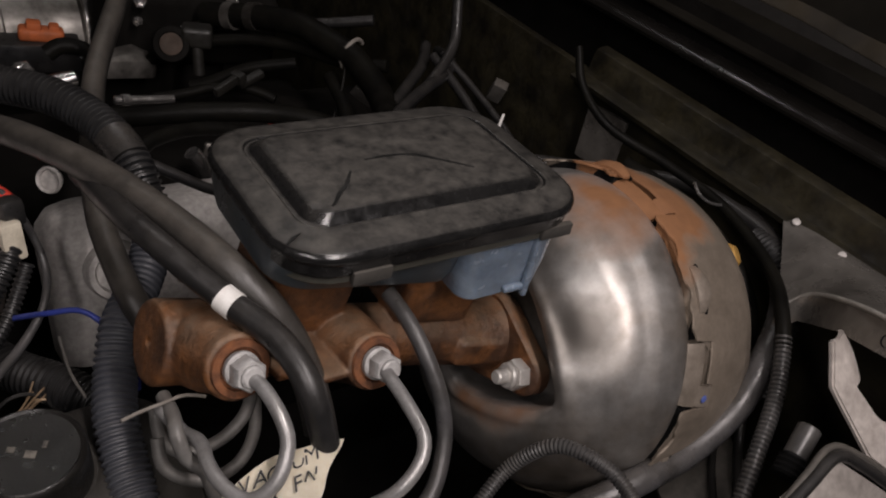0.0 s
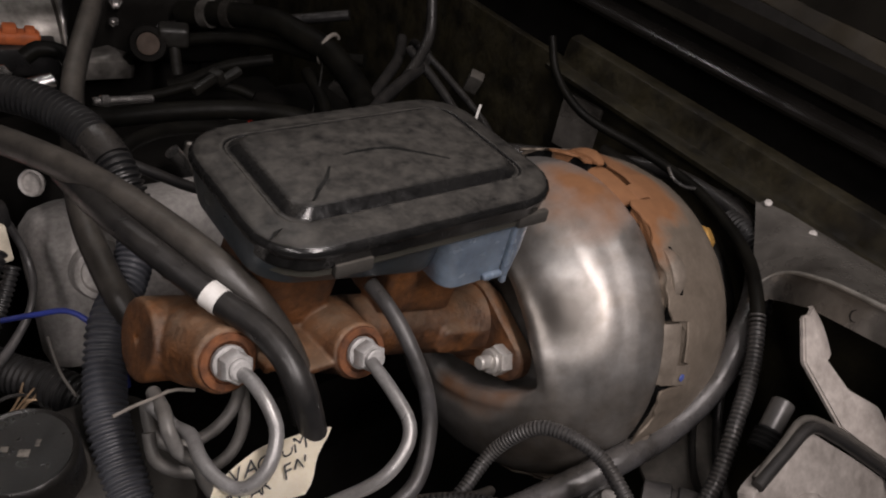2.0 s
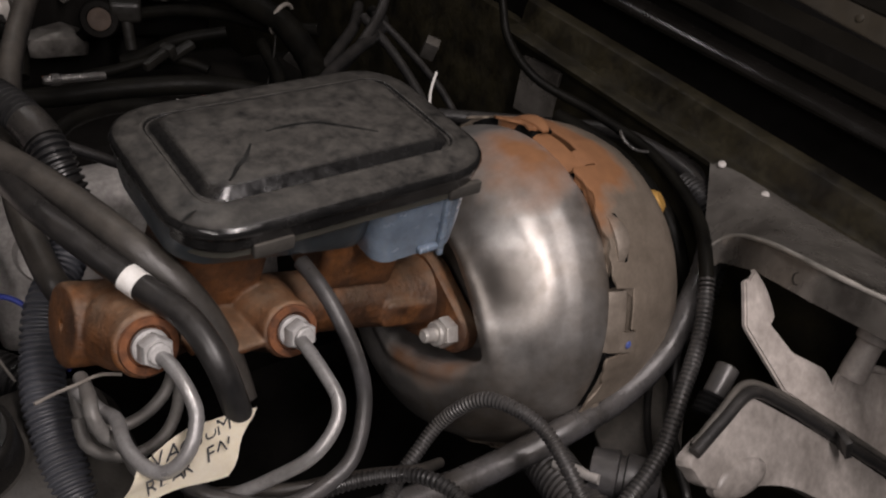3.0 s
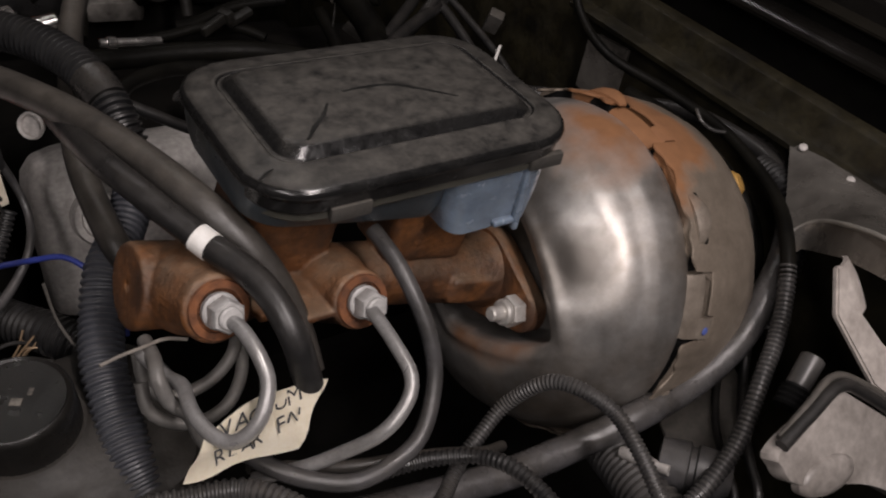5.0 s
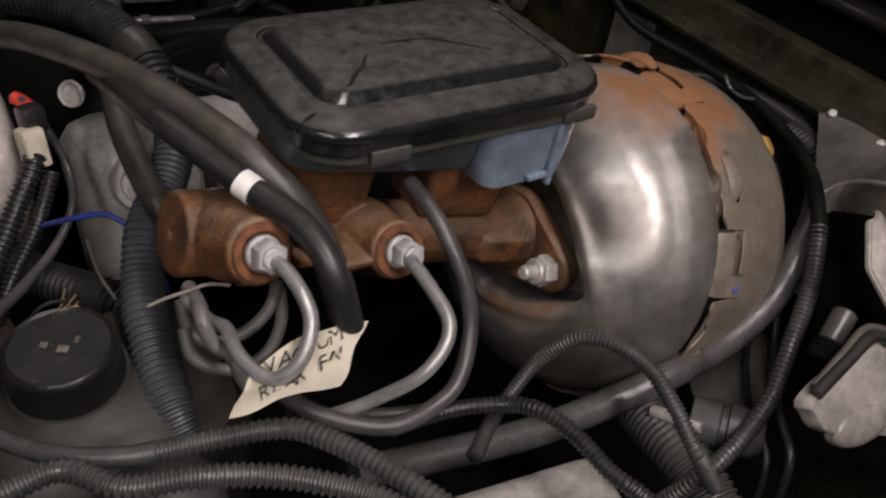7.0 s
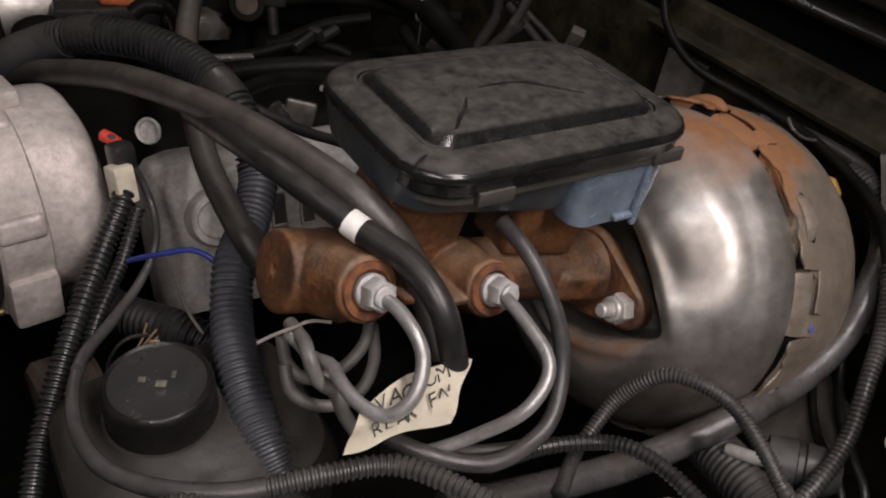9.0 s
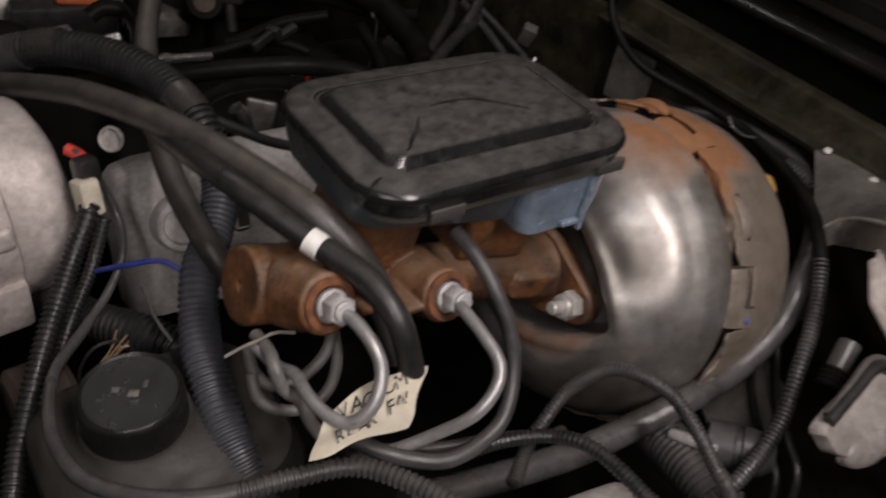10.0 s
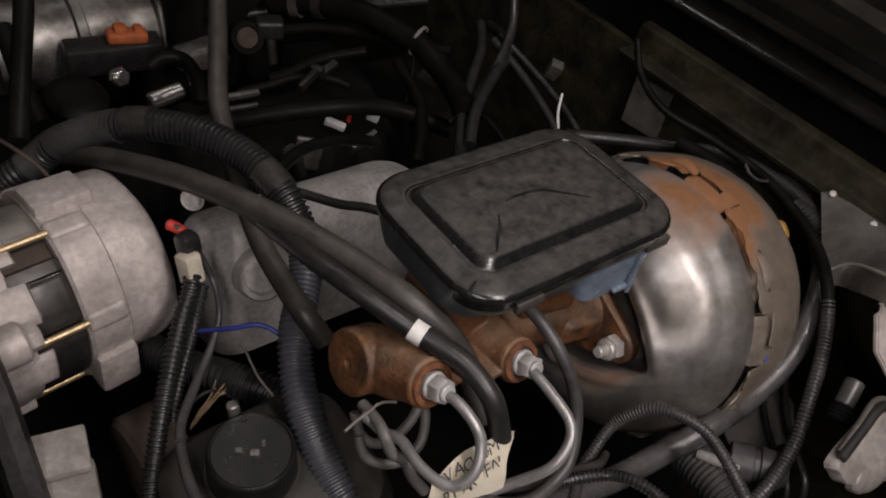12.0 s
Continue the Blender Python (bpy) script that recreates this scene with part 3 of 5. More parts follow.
for k in range(6):
    a0 = LUG_FIRST + LUG_STEP * k if k < 5 else LUG_FIRST - 0.82 * LUG_STEP
    lug = arc_plate(a0 + 0.6, a0 + LUG_SPAN - 0.5, lambda t: ((-0.0015, 0.0990), (-0.0015, 0.1016), (0.0022, 0.1050), (0.0100, 0.1072), (0.0110, 0.1066), (0.0110, 0.1040)), 14)
    tip = arc_plate(a0 + 13.6, a0 + LUG_SPAN - 0.8, lambda t: ((0.0090, 0.1048), (0.0090, 0.1070), (0.0110, 0.1088), (0.0178, 0.1097), (0.0184, 0.1088), (0.0184, 0.1060)), 8)
    part("shell_lug", moved(joined(lug, tip), BM), LUGSTEEL, booster, "grey locking lug of the front shell")

    def bulge(t):
        lift = 0.0008 + 0.0040 * math.sin(math.pi * t) ** 0.8
        wide = 0.0052 + 0.0034 * math.sin(math.pi * t)
        return ((0.0030, 0.1084), (0.0030, 0.1089 + 0.4 * lift), (0.0030 + 0.6 * wide, 0.1091 + lift), (0.0030 + wide, 0.1089 + lift), (0.0030 + wide, 0.1079 + lift))

    part("locking_tab", moved(arc_plate(a0 + 39, a0 + 53, bulge, 14), BM), LUGSTEEL, booster)
    # Solid black strip in place of the slit's inner shade.
    part("slit", moved(arc_plate(a0 + 38.5, a0 + 53.5, lambda t: ((0.0084 + 0.0034 * math.sin(math.pi * t), 0.1080), (0.0084 + 0.0034 * math.sin(math.pi * t), 0.1096), (0.0103 + 0.0042 * math.sin(math.pi * t), 0.1096), (0.0103 + 0.0042 * math.sin(math.pi * t), 0.1080)), 14), BM), SEAL_AND_GAP, booster, "black strip for the shade in the slit behind the tab")
DAB = radians(LUG_FIRST + LUG_STEP + 17.5)
DAB_OUT = Vector((0, math.cos(DAB), math.sin(DAB)))
dab = moved(lathe([(0, 0.0006), (0.0, 0.0024), (0.0004, 0.0020), (0.0005, 0.0005)], 12), basis(BM @ (0.1096 * DAB_OUT + Vector((0.0130, 0, 0))), BM.to_3x3() @ DAB_OUT))
part("paint_dab", dab, BLUEPAINT, booster, "dab of blue paint")
plug = joined(moved(rod(0.0085, 0.010, 0.003, 10), basis((0.2195, -0.0475, 0.8755), (0.45, -0.55, 0.65))))
part("resin_plug", plug, YELLOW, booster, "yellowed resin plug")
FL = Vector((0.079, -0.006, 0.8245))
for sy in (-1, 1):
    p0 = FL + Vector((0, sy * 0.0390, 0)) + AX * 0.004
    stud = part("stud", moved(joined(rod(0.0042, 0.030, 0.001, 16), moved(lathe([(k * 0.0009, 0.0046 if k % 2 else 0.0041) for k in range(20)], 14), Matrix.Translation((0.006, 0, 0)))), basis(p0, -AX)), STEEL, booster, "bright threaded stud")
    part("nut", moved(joined(hexnut(0.0092, 0.0085), moved(rod(0.0075, 0.004, 0.001, 20), Matrix.Translation((0.0085, 0, 0)))), basis(p0 - AX * 0.0095, -AX)), STEEL, stud)

# ---- master cylinder ----
END = Vector((-0.124, -0.0055, 0.8805))
CAX = (FL - END).normalized()
CM = basis(END, CAX)
L = (FL - END).length
cylinder = thing("master_cylinder", (FL.x, FL.y, FL.z - 0.02), "rusted cast-iron brake master cylinder bolted to booster", "master cylinder")


def cast(s, r, a):
    return s, r * (1 + 0.015 * noise.noise(Vector((s * 60, 3 * math.cos(a), 3 * math.sin(a)))))


def soft_cast(ob, voxel=0.0009, rounds=3):
    """Melt overlapping pieces into one casting with soft fillets."""
    m = ob.modifiers.new("weld", "REMESH")
    m.mode, m.voxel_size, m.use_smooth_shade = "VOXEL", voxel, True
    m = ob.modifiers.new("fillet", "SMOOTH")
    m.factor, m.iterations = 0.5, rounds
    return ob


body = lathe([(0.0020, 0.0003), (0.0020, 0.0018), (0.0, 0.0024), (0.0, 0.0182), (0.0010, 0.0192), (0.0030, 0.0196), (0.020, 0.0196), (0.0222, 0.0180), (0.030, 0.0165), (0.06, 0.0168), (0.10, 0.0170), (0.16, 0.0178), (0.185, 0.0192), (0.198, 0.0215), (L - 0.004, 0.0235), (L + 0.004, 0.0235), (L + 0.004, 0.001)], 48, cast)
body = moved(body, CM)
PORT = Vector((0.05, -1, 0.44)).normalized()
P1, P2 = Vector((-0.099, -0.054, 0.897)), Vector((-0.032, -0.055, 0.878))
for p, r in ((P1, 0.0150), (P2, 0.0143)):
    boss = lathe([(-0.052, r * 1.30), (-0.042, r * 1.38), (-0.032, r * 1.28), (-0.022, r * 1.10), (-0.015, r * 1.01), (-0.0085, r), (-0.007, r * 0.95), (-0.0065, r * 0.66), (-0.009, r * 0.62), (-0.009, 0.001)], 40, cast)
    body = joined(body, moved(boss, basis(p, PORT)))
# necks up to the tank, flat top pads, thin webs beside the ports, keel below and flare to the flange
body = joined(body,
              moved(rbox(0.050, 0.034, 0.036, 0.005, 3), basis((-0.056, -0.002, 0.893), (1, 0, -0.26))),
              moved(rbox(0.050, 0.034, 0.034, 0.005, 3), basis((0.026, -0.002, 0.874), (1, 0, -0.26))),
              moved(rbox(0.036, 0.030, 0.0045, 0.0015, 2), basis((-0.066, -0.030, 0.876), (1, 0.15, -0.26))),
              moved(rbox(0.034, 0.036, 0.0040, 0.0015, 2), basis((-0.050, -0.032, 0.872), (1, 0.25, -0.30))),
              moved(rbox(0.125, 0.006, 0.0036, 0.0012, 2), basis((0.012, -0.0205, 0.8425), CAX)),
              moved(rbox(0.060, 0.030, 0.012, 0.004, 2), basis((-0.078, -0.008, 0.860), (1, 0.3, -0.2))),
              moved(rbox(0.040, 0.044, 0.018, 0.005, 3), basis((0.058, -0.006, 0.8305), CAX)))
soft_cast(part("body", body, IRON, cylinder, "rough cast-iron body coated in brown rust"))
ring = []
for k in range(72):
    a = 2 * math.pi * k / 72
    c, s = math.cos(a), math.sin(a)
    cy, r = max(((0, 0.0265), (0.0385, 0.0132), (-0.0385, 0.0132)), key=lambda o: o[0] * c + o[1])
    ring.append((cy + r * c, r * s))
fl = loops_mesh([[(s, y * q, z * q) for y, z in ring] for s, q in ((-0.006, 0.95), (-0.0045, 1.0), (0.0045, 1.0), (0.006, 0.96))])
part("flange", moved(fl, basis(FL, AX)), IRON, cylinder, "rusted diamond-shaped mounting flange")
for p in (P1, P2):
    d = PORT
    seat = part("port_rim", moved(lathe([(-0.0062, 0.0130), (-0.0048, 0.0126), (-0.0046, 0.0095), (-0.0062, 0.0090)], 32), basis(p, d)), RUST_DARK, cylinder, "fresh orange rust ring")
    nut = part("tube_nut", moved(joined(lathe([(-0.0075, 0.0070), (-0.006, 0.0079), (-0.0035, 0.0079), (-0.0025, 0.0070)], 28), moved(hexnut(0.0074, 0.0085), Matrix.Translation((-0.003, 0, 0))), moved(rod(0.0050, 0.003, 0.0008, 18), Matrix.Translation((0.005, 0, 0)))), basis(p, d) @ Matrix.Rotation(0.35, 4, "X")), NUTZINC, cylinder, "dull galvanised hex nut")

# ---- fluid reservoir ----
LX, LY = -0.002, 0.0035
tank = thing("fluid_reservoir", (0, 0, 0.905), "bluish plastic brake fluid reservoir with dusty black lid", "reservoir")


def sloped(hx, hy, r, z, cx, cy, fall):
    """A rounded ring whose height falls along x."""
    return [(x, y, h - fall * (x + 0.084)) for x, y, h in rrect(hx, hy, r, z, cx, cy)]


t1 = loops_mesh([sloped(0.047, 0.036, 0.014, 0.9220, -0.032, 0.003, 0.20), sloped(0.0495, 0.0405, 0.017, 0.9228, -0.0320, 0.003, 0.20), sloped(0.0505, 0.0425, 0.018, 0.9255, -0.0315, 0.003, 0.18), sloped(0.0520, 0.0470, 0.020, 0.9330, -0.0305, 0.0035, 0.05), rrect(0.0525, 0.0475, 0.020, 0.9390, -0.0300, 0.0035)])
part("tank", t1, TANK_GRIMY, tank, "grimy translucent tank")
part("tank_rim", loops_mesh([rrect(0.0700, 0.0440, 0.020, 0.9262, LX, LY), rrect(0.0765, 0.0505, 0.024, 0.9268, LX, LY), rrect(0.0780, 0.0520, 0.025, 0.9285, LX, LY), rrect(0.0780, 0.0520, 0.025, 0.9360, LX, LY)]), TANKRIM, tank, "olive grey rim under the lid")
t2 = loops_mesh([rrect(0.0215, 0.030, 0.008, 0.8905, 0.0415, -0.010), rrect(0.0245, 0.033, 0.009, 0.893, 0.0415, -0.010), rrect(0.0270, 0.0355, 0.010, 0.908, 0.0415, -0.009), rrect(0.0290, 0.038, 0.012, 0.938, 0.0425, -0.008)])
part("chamber", t2, TANK, tank, "clean bluish translucent chamber")
part("chamber_rib", joined(moved(rbox(0.0035, 0.004, 0.040, 0.0014, 3), Matrix.Translation((0.053, -0.0462, 0.911))), moved(rbox(0.014, 0.004, 0.0035, 0.0014, 3), Matrix.Translation((0.047, -0.0450, 0.8965)))), TANK, tank)
lid_loops = [rrect(0.0740, 0.0480, 0.021, 0.9360, LX, LY), rrect(0.0792, 0.0535, 0.025, 0.9330, LX, LY), rrect(0.0800, 0.0543, 0.026, 0.9345, LX, LY), rrect(0.0800, 0.0543, 0.026, 0.9388, LX, LY), rrect(0.0806, 0.0548, 0.027, 0.9395, LX, LY),
             rrect(0.0818, 0.0562, 0.028, 0.9410, LX, LY), rrect(0.0820, 0.0565, 0.028, 0.9430, LX, LY), rrect(0.0812, 0.0556, 0.0275, 0.9448, LX, LY), rrect(0.0798, 0.0542, 0.027, 0.9458, LX, LY), rrect(0.0775, 0.0515, 0.025, 0.9467, LX, LY),
             rrect(0.0730, 0.0450, 0.019, 0.9474, LX, LY), rrect(0.0690, 0.0412, 0.014, 0.9481, LX, LY), rrect(0.0676, 0.0398, 0.012, 0.9486, LX, LY), rrect(0.0668, 0.0390, 0.0115, 0.9484, LX, LY), rrect(0.0660, 0.0382, 0.011, 0.9474, LX, LY),
             rrect(0.0652, 0.0375, 0.0105, 0.9474, LX, LY), rrect(0.0640, 0.0365, 0.0100, 0.9484, LX, LY), rrect(0.0605, 0.0334, 0.0090, 0.9512, LX, LY), rrect(0.0592, 0.0322, 0.0085, 0.9520, LX, LY), rrect(0.0578, 0.0310, 0.0080, 0.9524, LX, LY), rrect(0.030, 0.016, 0.006, 0.9528, LX, LY)]


def lid_height(x, y):
    """Height of the lid's raised panel, its sloping sides and the rim round it."""
    out = max(abs(x - LX) - 0.0578, abs(y - LY) - 0.0310)
    return 0.9526 - 0.0002 * min(1, max(0, out + 0.02) / 0.02) if out <= 0 else max(0.9474, 0.9524 - 0.0050 * out / 0.0075) if out < 0.0085 else 0.9480


part("lid", loops_mesh(lid_loops), LID, tank, "dusty black lid with recessed panel")
for x, y, ang in ((-0.044, -0.0505, 0), (0.060, -0.0490, 0), (0.045, 0.058, 180), (-0.03, 0.058, 180)):
    clip = joined(moved(rbox(0.019, 0.0035, 0.007, 0.001), Matrix.Translation((0, 0, 0))), moved(rbox(0.015, 0.005, 0.003, 0.001), Matrix.Translation((0, 0.003, -0.004))))
    part("lid_catch", moved(clip, pose(x, y, 0.9315, 0, 0, ang)), CATCH, tank, "dusty grey lid catch")


def streak(points, w, m, name):
    """A thin flat mark that tapers to both ends."""
    path = [Vector((q.x, q.y, lid_height(q.x, q.y) + 0.0003)) for q in smooth_path(points, 0.0012)]
    n = len(path) - 1
    rows_m = []
    for i, q in enumerate(path):
        d = (path[min(i + 1, n)] - path[max(i - 1, 0)]).normalized()
        side = Vector((-d.y, d.x, 0)) * w * (0.25 + 0.75 * math.sin(math.pi * (0.08 + 0.84 * i / n))) * (0.8 + 0.3 * noise.noise(q * 400))
        rows_m.append([q + side, q - side, q - side - Vector((0, 0, 0.0003)), q + side - Vector((0, 0, 0.0003))])
    return part(name, loops_mesh(rows_m), m, tank, "clean dark streak wiped through the dust")


streak([(-0.0325, -0.0035, 0), (-0.0395, -0.0130, 0), (-0.0455, -0.0185, 0), (-0.0510, -0.0250, 0), (-0.0538, -0.0272, 0)], 0.0014, WIPED, "wiped_streak")
streak([(-0.0215, 0.0040, 0), (-0.0120, 0.0048, 0), (-0.0010, 0.0042, 0), (0.0055, 0.0022, 0), (0.0130, -0.0030, 0), (0.0290, -0.0160, 0)], 0.0014, WIPED, "wiped_streak")
streak([(-0.0802, -0.0412, 0.9468), (-0.0745, -0.0369, 0.9482), (-0.071, -0.0353, 0.9492)], 0.0009, WIPED, "wiped_streak")

# ---- hoses, pipes and looms ----


def hose(name, label, category, pts, r, m, seg=16, group="", wobble=0.0):
    return single_at(single(name, sweep(pts, r, seg, 0.004, wobble), m, label, category, "", group))


def loom(name, label, pts, r, pitch, depth, m, seg=18):
    return single_at(single(name, ribbed(pts, r, pitch, depth, seg), m, label, "wire loom", "", "wire looms"))


def near_path(points, place, reach):
    """The stretch of a path that lies within reach of a place."""
    return [q for q in smooth_path(points, 0.001) if (q - Vector(place)).length < reach + 0.004]


VACUUM_A = [(-0.197, 0.285, 0.847), (-0.175, 0.233, 0.872), (-0.150, 0.159, 0.901), (-0.129, 0.099, 0.915), (-0.115, 0.056, 0.921), (-0.102, 0.020, 0.921), (-0.092, -0.010, 0.919), (-0.080, -0.027, 0.907), (-0.070, -0.038, 0.889), (-0.065, -0.050, 0.870), (-0.064, -0.063, 0.852)]
VACUUM_B = [(-0.125, 0.102, 0.905), (-0.123, 0.044, 0.920), (-0.115, 0.009, 0.922), (-0.097, -0.027, 0.913), (-0.085, -0.052, 0.909), (-0.080, -0.073, 0.900), (-0.076, -0.082, 0.880), (-0.075, -0.085, 0.871)]
upper_hose = hose("rubber_hose", "thick dusty grey rubber hose running over the engine", "hose", VACUUM_A, 0.0077, HOSE_DUSTY, 20)
marked_hose = hose("rubber_hose", "dusty black rubber hose with a white tape mark", "hose", VACUUM_B, 0.0060, RUBBER, 20)
mark = part("tape_mark", sweep(near_path(VACUUM_B, (-0.098, -0.029, 0.914), 0.0015), 0.0064, 20, 0.001), WHITE, None)
mark.parent, mark.matrix_parent_inverse = marked_hose, parent_world(marked_hose).inverted()
mark["label"] = "white tape band"

MAIN_LOOM = [(-0.214, 0.285, 0.843), (-0.194, 0.266, 0.865), (-0.169, 0.246, 0.885), (-0.147, 0.224, 0.897), (-0.121, 0.197, 0.901), (-0.103, 0.168, 0.899), (-0.094, 0.138, 0.893), (-0.090, 0.118, 0.881), (-0.088, 0.107, 0.864), (-0.092, 0.095, 0.854), (-0.103, 0.079, 0.844), (-0.119, 0.058, 0.836), (-0.128, 0.038, 0.822), (-0.134, 0.016, 0.812), (-0.135, -0.006, 0.800), (-0.135, -0.028, 0.790), (-0.133, -0.043, 0.780)]
main_loom = thing("wire_loom", MAIN_LOOM[-1], "thick black corrugated wire loom arching over the alternator", "wire loom", "wire looms")
part("corrugated_tube", ribbed(cut_path(MAIN_LOOM, 0.10, 0.60), 0.0113, 0.0038, 0.0020, 22), CONDUIT, main_loom)
part("corrugated_tube", ribbed(cut_path(MAIN_LOOM, 0.595, 1.0), 0.0112, 0.0037, 0.0015, 22), CONDUIT_BLUE, main_loom, "paler blue-black lower length")
part("tape_wrap", sweep(cut_path(MAIN_LOOM, 0.463, 0.512), 0.0116, 22, 0.002), TAPE, main_loom, "shiny black tape wrap")
part("corrugated_tube", ribbed([(-0.261, 0.280, 0.816), (-0.241, 0.275, 0.830), (-0.224, 0.273, 0.8415), (-0.206, 0.270, 0.853), (-0.194, 0.264, 0.866)], 0.0112, 0.0038, 0.0008, 22), CONDUIT, main_loom)
part("tape_wrap", sweep([(-0.214, 0.272, 0.847), (-0.205, 0.270, 0.854), (-0.194, 0.2655, 0.8655), (-0.182, 0.2560, 0.876), (-0.169, 0.2460, 0.885), (-0.158, 0.2353, 0.8915)], 0.0118, 22, 0.003, 0.0007), CONDUIT_GREY, main_loom, "greyed tape wrap")
part("tape_wrap", sweep(cut_path(MAIN_LOOM, 0.229, 0.272), 0.0116, 22, 0.002, 0.0008), TAPE, main_loom, "matte dusty tape wrap")

hose("coolant_pipe", "dusty grey rubber pipe running back and bending down behind the cylinder", "pipe", [(-0.009, 0.405, 0.927), (-0.027, 0.365, 0.917), (-0.045, 0.325, 0.907), (-0.066, 0.280, 0.898), (-0.084, 0.240, 0.886), (-0.098, 0.190, 0.877), (-0.109, 0.145, 0.872), (-0.114, 0.110, 0.864), (-0.114, 0.075, 0.856), (-0.112, 0.056, 0.850), (-0.104, 0.044, 0.834)], 0.0074, HOSE_DUSTY, 18)
hose("brake_pipe", "grey steel brake pipe curling from the front nut", "brake pipe", [(-0.100, -0.057, 0.898), (-0.097, -0.066, 0.899), (-0.095, -0.080, 0.895), (-0.095, -0.088, 0.887), (-0.102, -0.095, 0.877), (-0.111, -0.093, 0.868), (-0.117, -0.083, 0.866), (-0.119, -0.069, 0.865), (-0.117, -0.053, 0.862), (-0.120, -0.041, 0.857), (-0.125, -0.036, 0.864), (-0.127, -0.028, 0.863)], 0.0031, PIPE, 16, "brake pipes")
hose("brake_pipe", "dull grey brake pipe twisted round its neighbour", "brake pipe", [(-0.123, -0.023, 0.863), (-0.124, -0.040, 0.867), (-0.126, -0.050, 0.867), (-0.123, -0.054, 0.856), (-0.117, -0.059, 0.851), (-0.114, -0.064, 0.840), (-0.108, -0.071, 0.829)], 0.0033, PIPE_DULL, 16, "brake pipes")
hose("brake_pipe", "dull coiled brake pipe below the cylinder", "brake pipe", [(-0.126, -0.021, 0.855), (-0.126, -0.029, 0.844), (-0.118, -0.036, 0.838), (-0.101, -0.036, 0.839), (-0.087, -0.030, 0.845), (-0.079, -0.019, 0.852)], 0.0030, PIPE_DULL, 16, "brake pipes")
hose("brake_pipe", "dull coiled brake pipe with blunt end below the cylinder", "brake pipe", [(-0.128, -0.030, 0.846), (-0.128, -0.038, 0.836), (-0.119, -0.045, 0.830), (-0.107, -0.048, 0.829), (-0.094, -0.045, 0.832), (-0.084, -0.035, 0.838), (-0.079, -0.021, 0.847)], 0.0030, PIPE_DULL, 16, "brake pipes")
hose("brake_pipe", "grey steel brake pipe bending from the rear nut", "brake pipe", [(-0.034, -0.057, 0.880), (-0.034, -0.064, 0.880), (-0.033, -0.079, 0.877), (-0.033, -0.095, 0.872), (-0.039, -0.103, 0.865), (-0.051, -0.105, 0.854), (-0.065, -0.095, 0.836), (-0.077, -0.088, 0.826), (-0.095, -0.075, 0.812)], 0.0032, PIPE, 16, "brake pipes")
hose("brake_pipe", "dull grey brake pipe running behind the tag", "brake pipe", [(-0.095, -0.070, 0.815), (-0.078, -0.074, 0.809), (-0.053, -0.089, 0.813), (-0.030, -0.095, 0.812), (-0.004, -0.096, 0.802), (0.022, -0.096, 0.788), (0.050, -0.085, 0.765)], 0.0032, HOSE_DUSTY, 16, "brake pipes")
hose("thin_hose", "thin black rubber hose looping under the reservoir", "hose", [(-0.018, -0.029, 0.898), (-0.016, -0.044, 0.894), (-0.014, -0.059, 0.886), (-0.011, -0.074, 0.870), (-0.012, -0.086, 0.852), (-0.023, -0.099, 0.835), (-0.038, -0.104, 0.828), (-0.060, -0.105, 0.826), (-0.079, -0.095, 0.827), (-0.092, -0.082, 0.829), (-0.099, -0.068, 0.829)], 0.0040, HOSE_GREY, 16)
hose("booster_hose", "thick greyed rubber hose sweeping below the booster", "hose", [(0.334, 0.091, 0.847), (0.322, 0.034, 0.856), (0.299, -0.021, 0.863), (0.269, -0.065, 0.860), (0.245, -0.087, 0.854), (0.219, -0.102, 0.841), (0.192, -0.113, 0.818), (0.157, -0.116, 0.798), (0.113, -0.115, 0.788), (0.078, -0.109, 0.776), (0.032, -0.104, 0.771), (-0.030, -0.094, 0.772), (-0.070, -0.089, 0.778)], 0.0086, VACHOSE, 22)
loom("wire_loom", "thin black corrugated loom arching before the booster", [(-0.010, -0.108, 0.778), (0.014, -0.091, 0.780), (0.025, -0.087, 0.786), (0.044, -0.083, 0.801), (0.057, -0.093, 0.822), (0.065, -0.107, 0.829), (0.073, -0.128, 0.828), (0.072, -0.151, 0.822), (0.071, -0.167, 0.814), (0.074, -0.173, 0.807), (0.098, -0.176, 0.772)], 0.0043, 0.0023, 0.0007, CONDUIT_GREY)
LOW = [(-0.1605, 0.1530, 0.8702), (-0.1525, 0.1423, 0.8666), (-0.142, 0.130, 0.835), (-0.146, 0.110, 0.821), (-0.160, 0.094, 0.809), (-0.181, 0.072, 0.805), (-0.202, 0.043, 0.811), (-0.214, 0.001, 0.822), (-0.213, -0.033, 0.828), (-0.202, -0.053, 0.830), (-0.187, -0.068, 0.833), (-0.165, -0.079, 0.834), (-0.139, -0.086, 0.837), (-0.111, -0.094, 0.839), (-0.099, -0.106, 0.842), (-0.088, -0.127, 0.846), (-0.079, -0.148, 0.849), (-0.071, -0.169, 0.851), (-0.062, -0.189, 0.849)]
low_loom = thing("wire_loom", LOW[9], "greyed alternator wire ending in a corrugated loom", "wire loom", "wire looms")
part("wire", sweep(cut_path(LOW, 0.0, 0.38), lambda s, u: 0.0022 + 0.0009 * min(1, max(0, (u - 0.45) / 0.3)), 14, 0.004), HOSE_GREY, low_loom)
part("tape_wrap", sweep(cut_path(LOW, 0.38, 0.68), lambda s, u: 0.0030 + 0.0016 * u, 16, 0.004, 0.0006), HOSE_GREY, low_loom, "grey tape wrap")
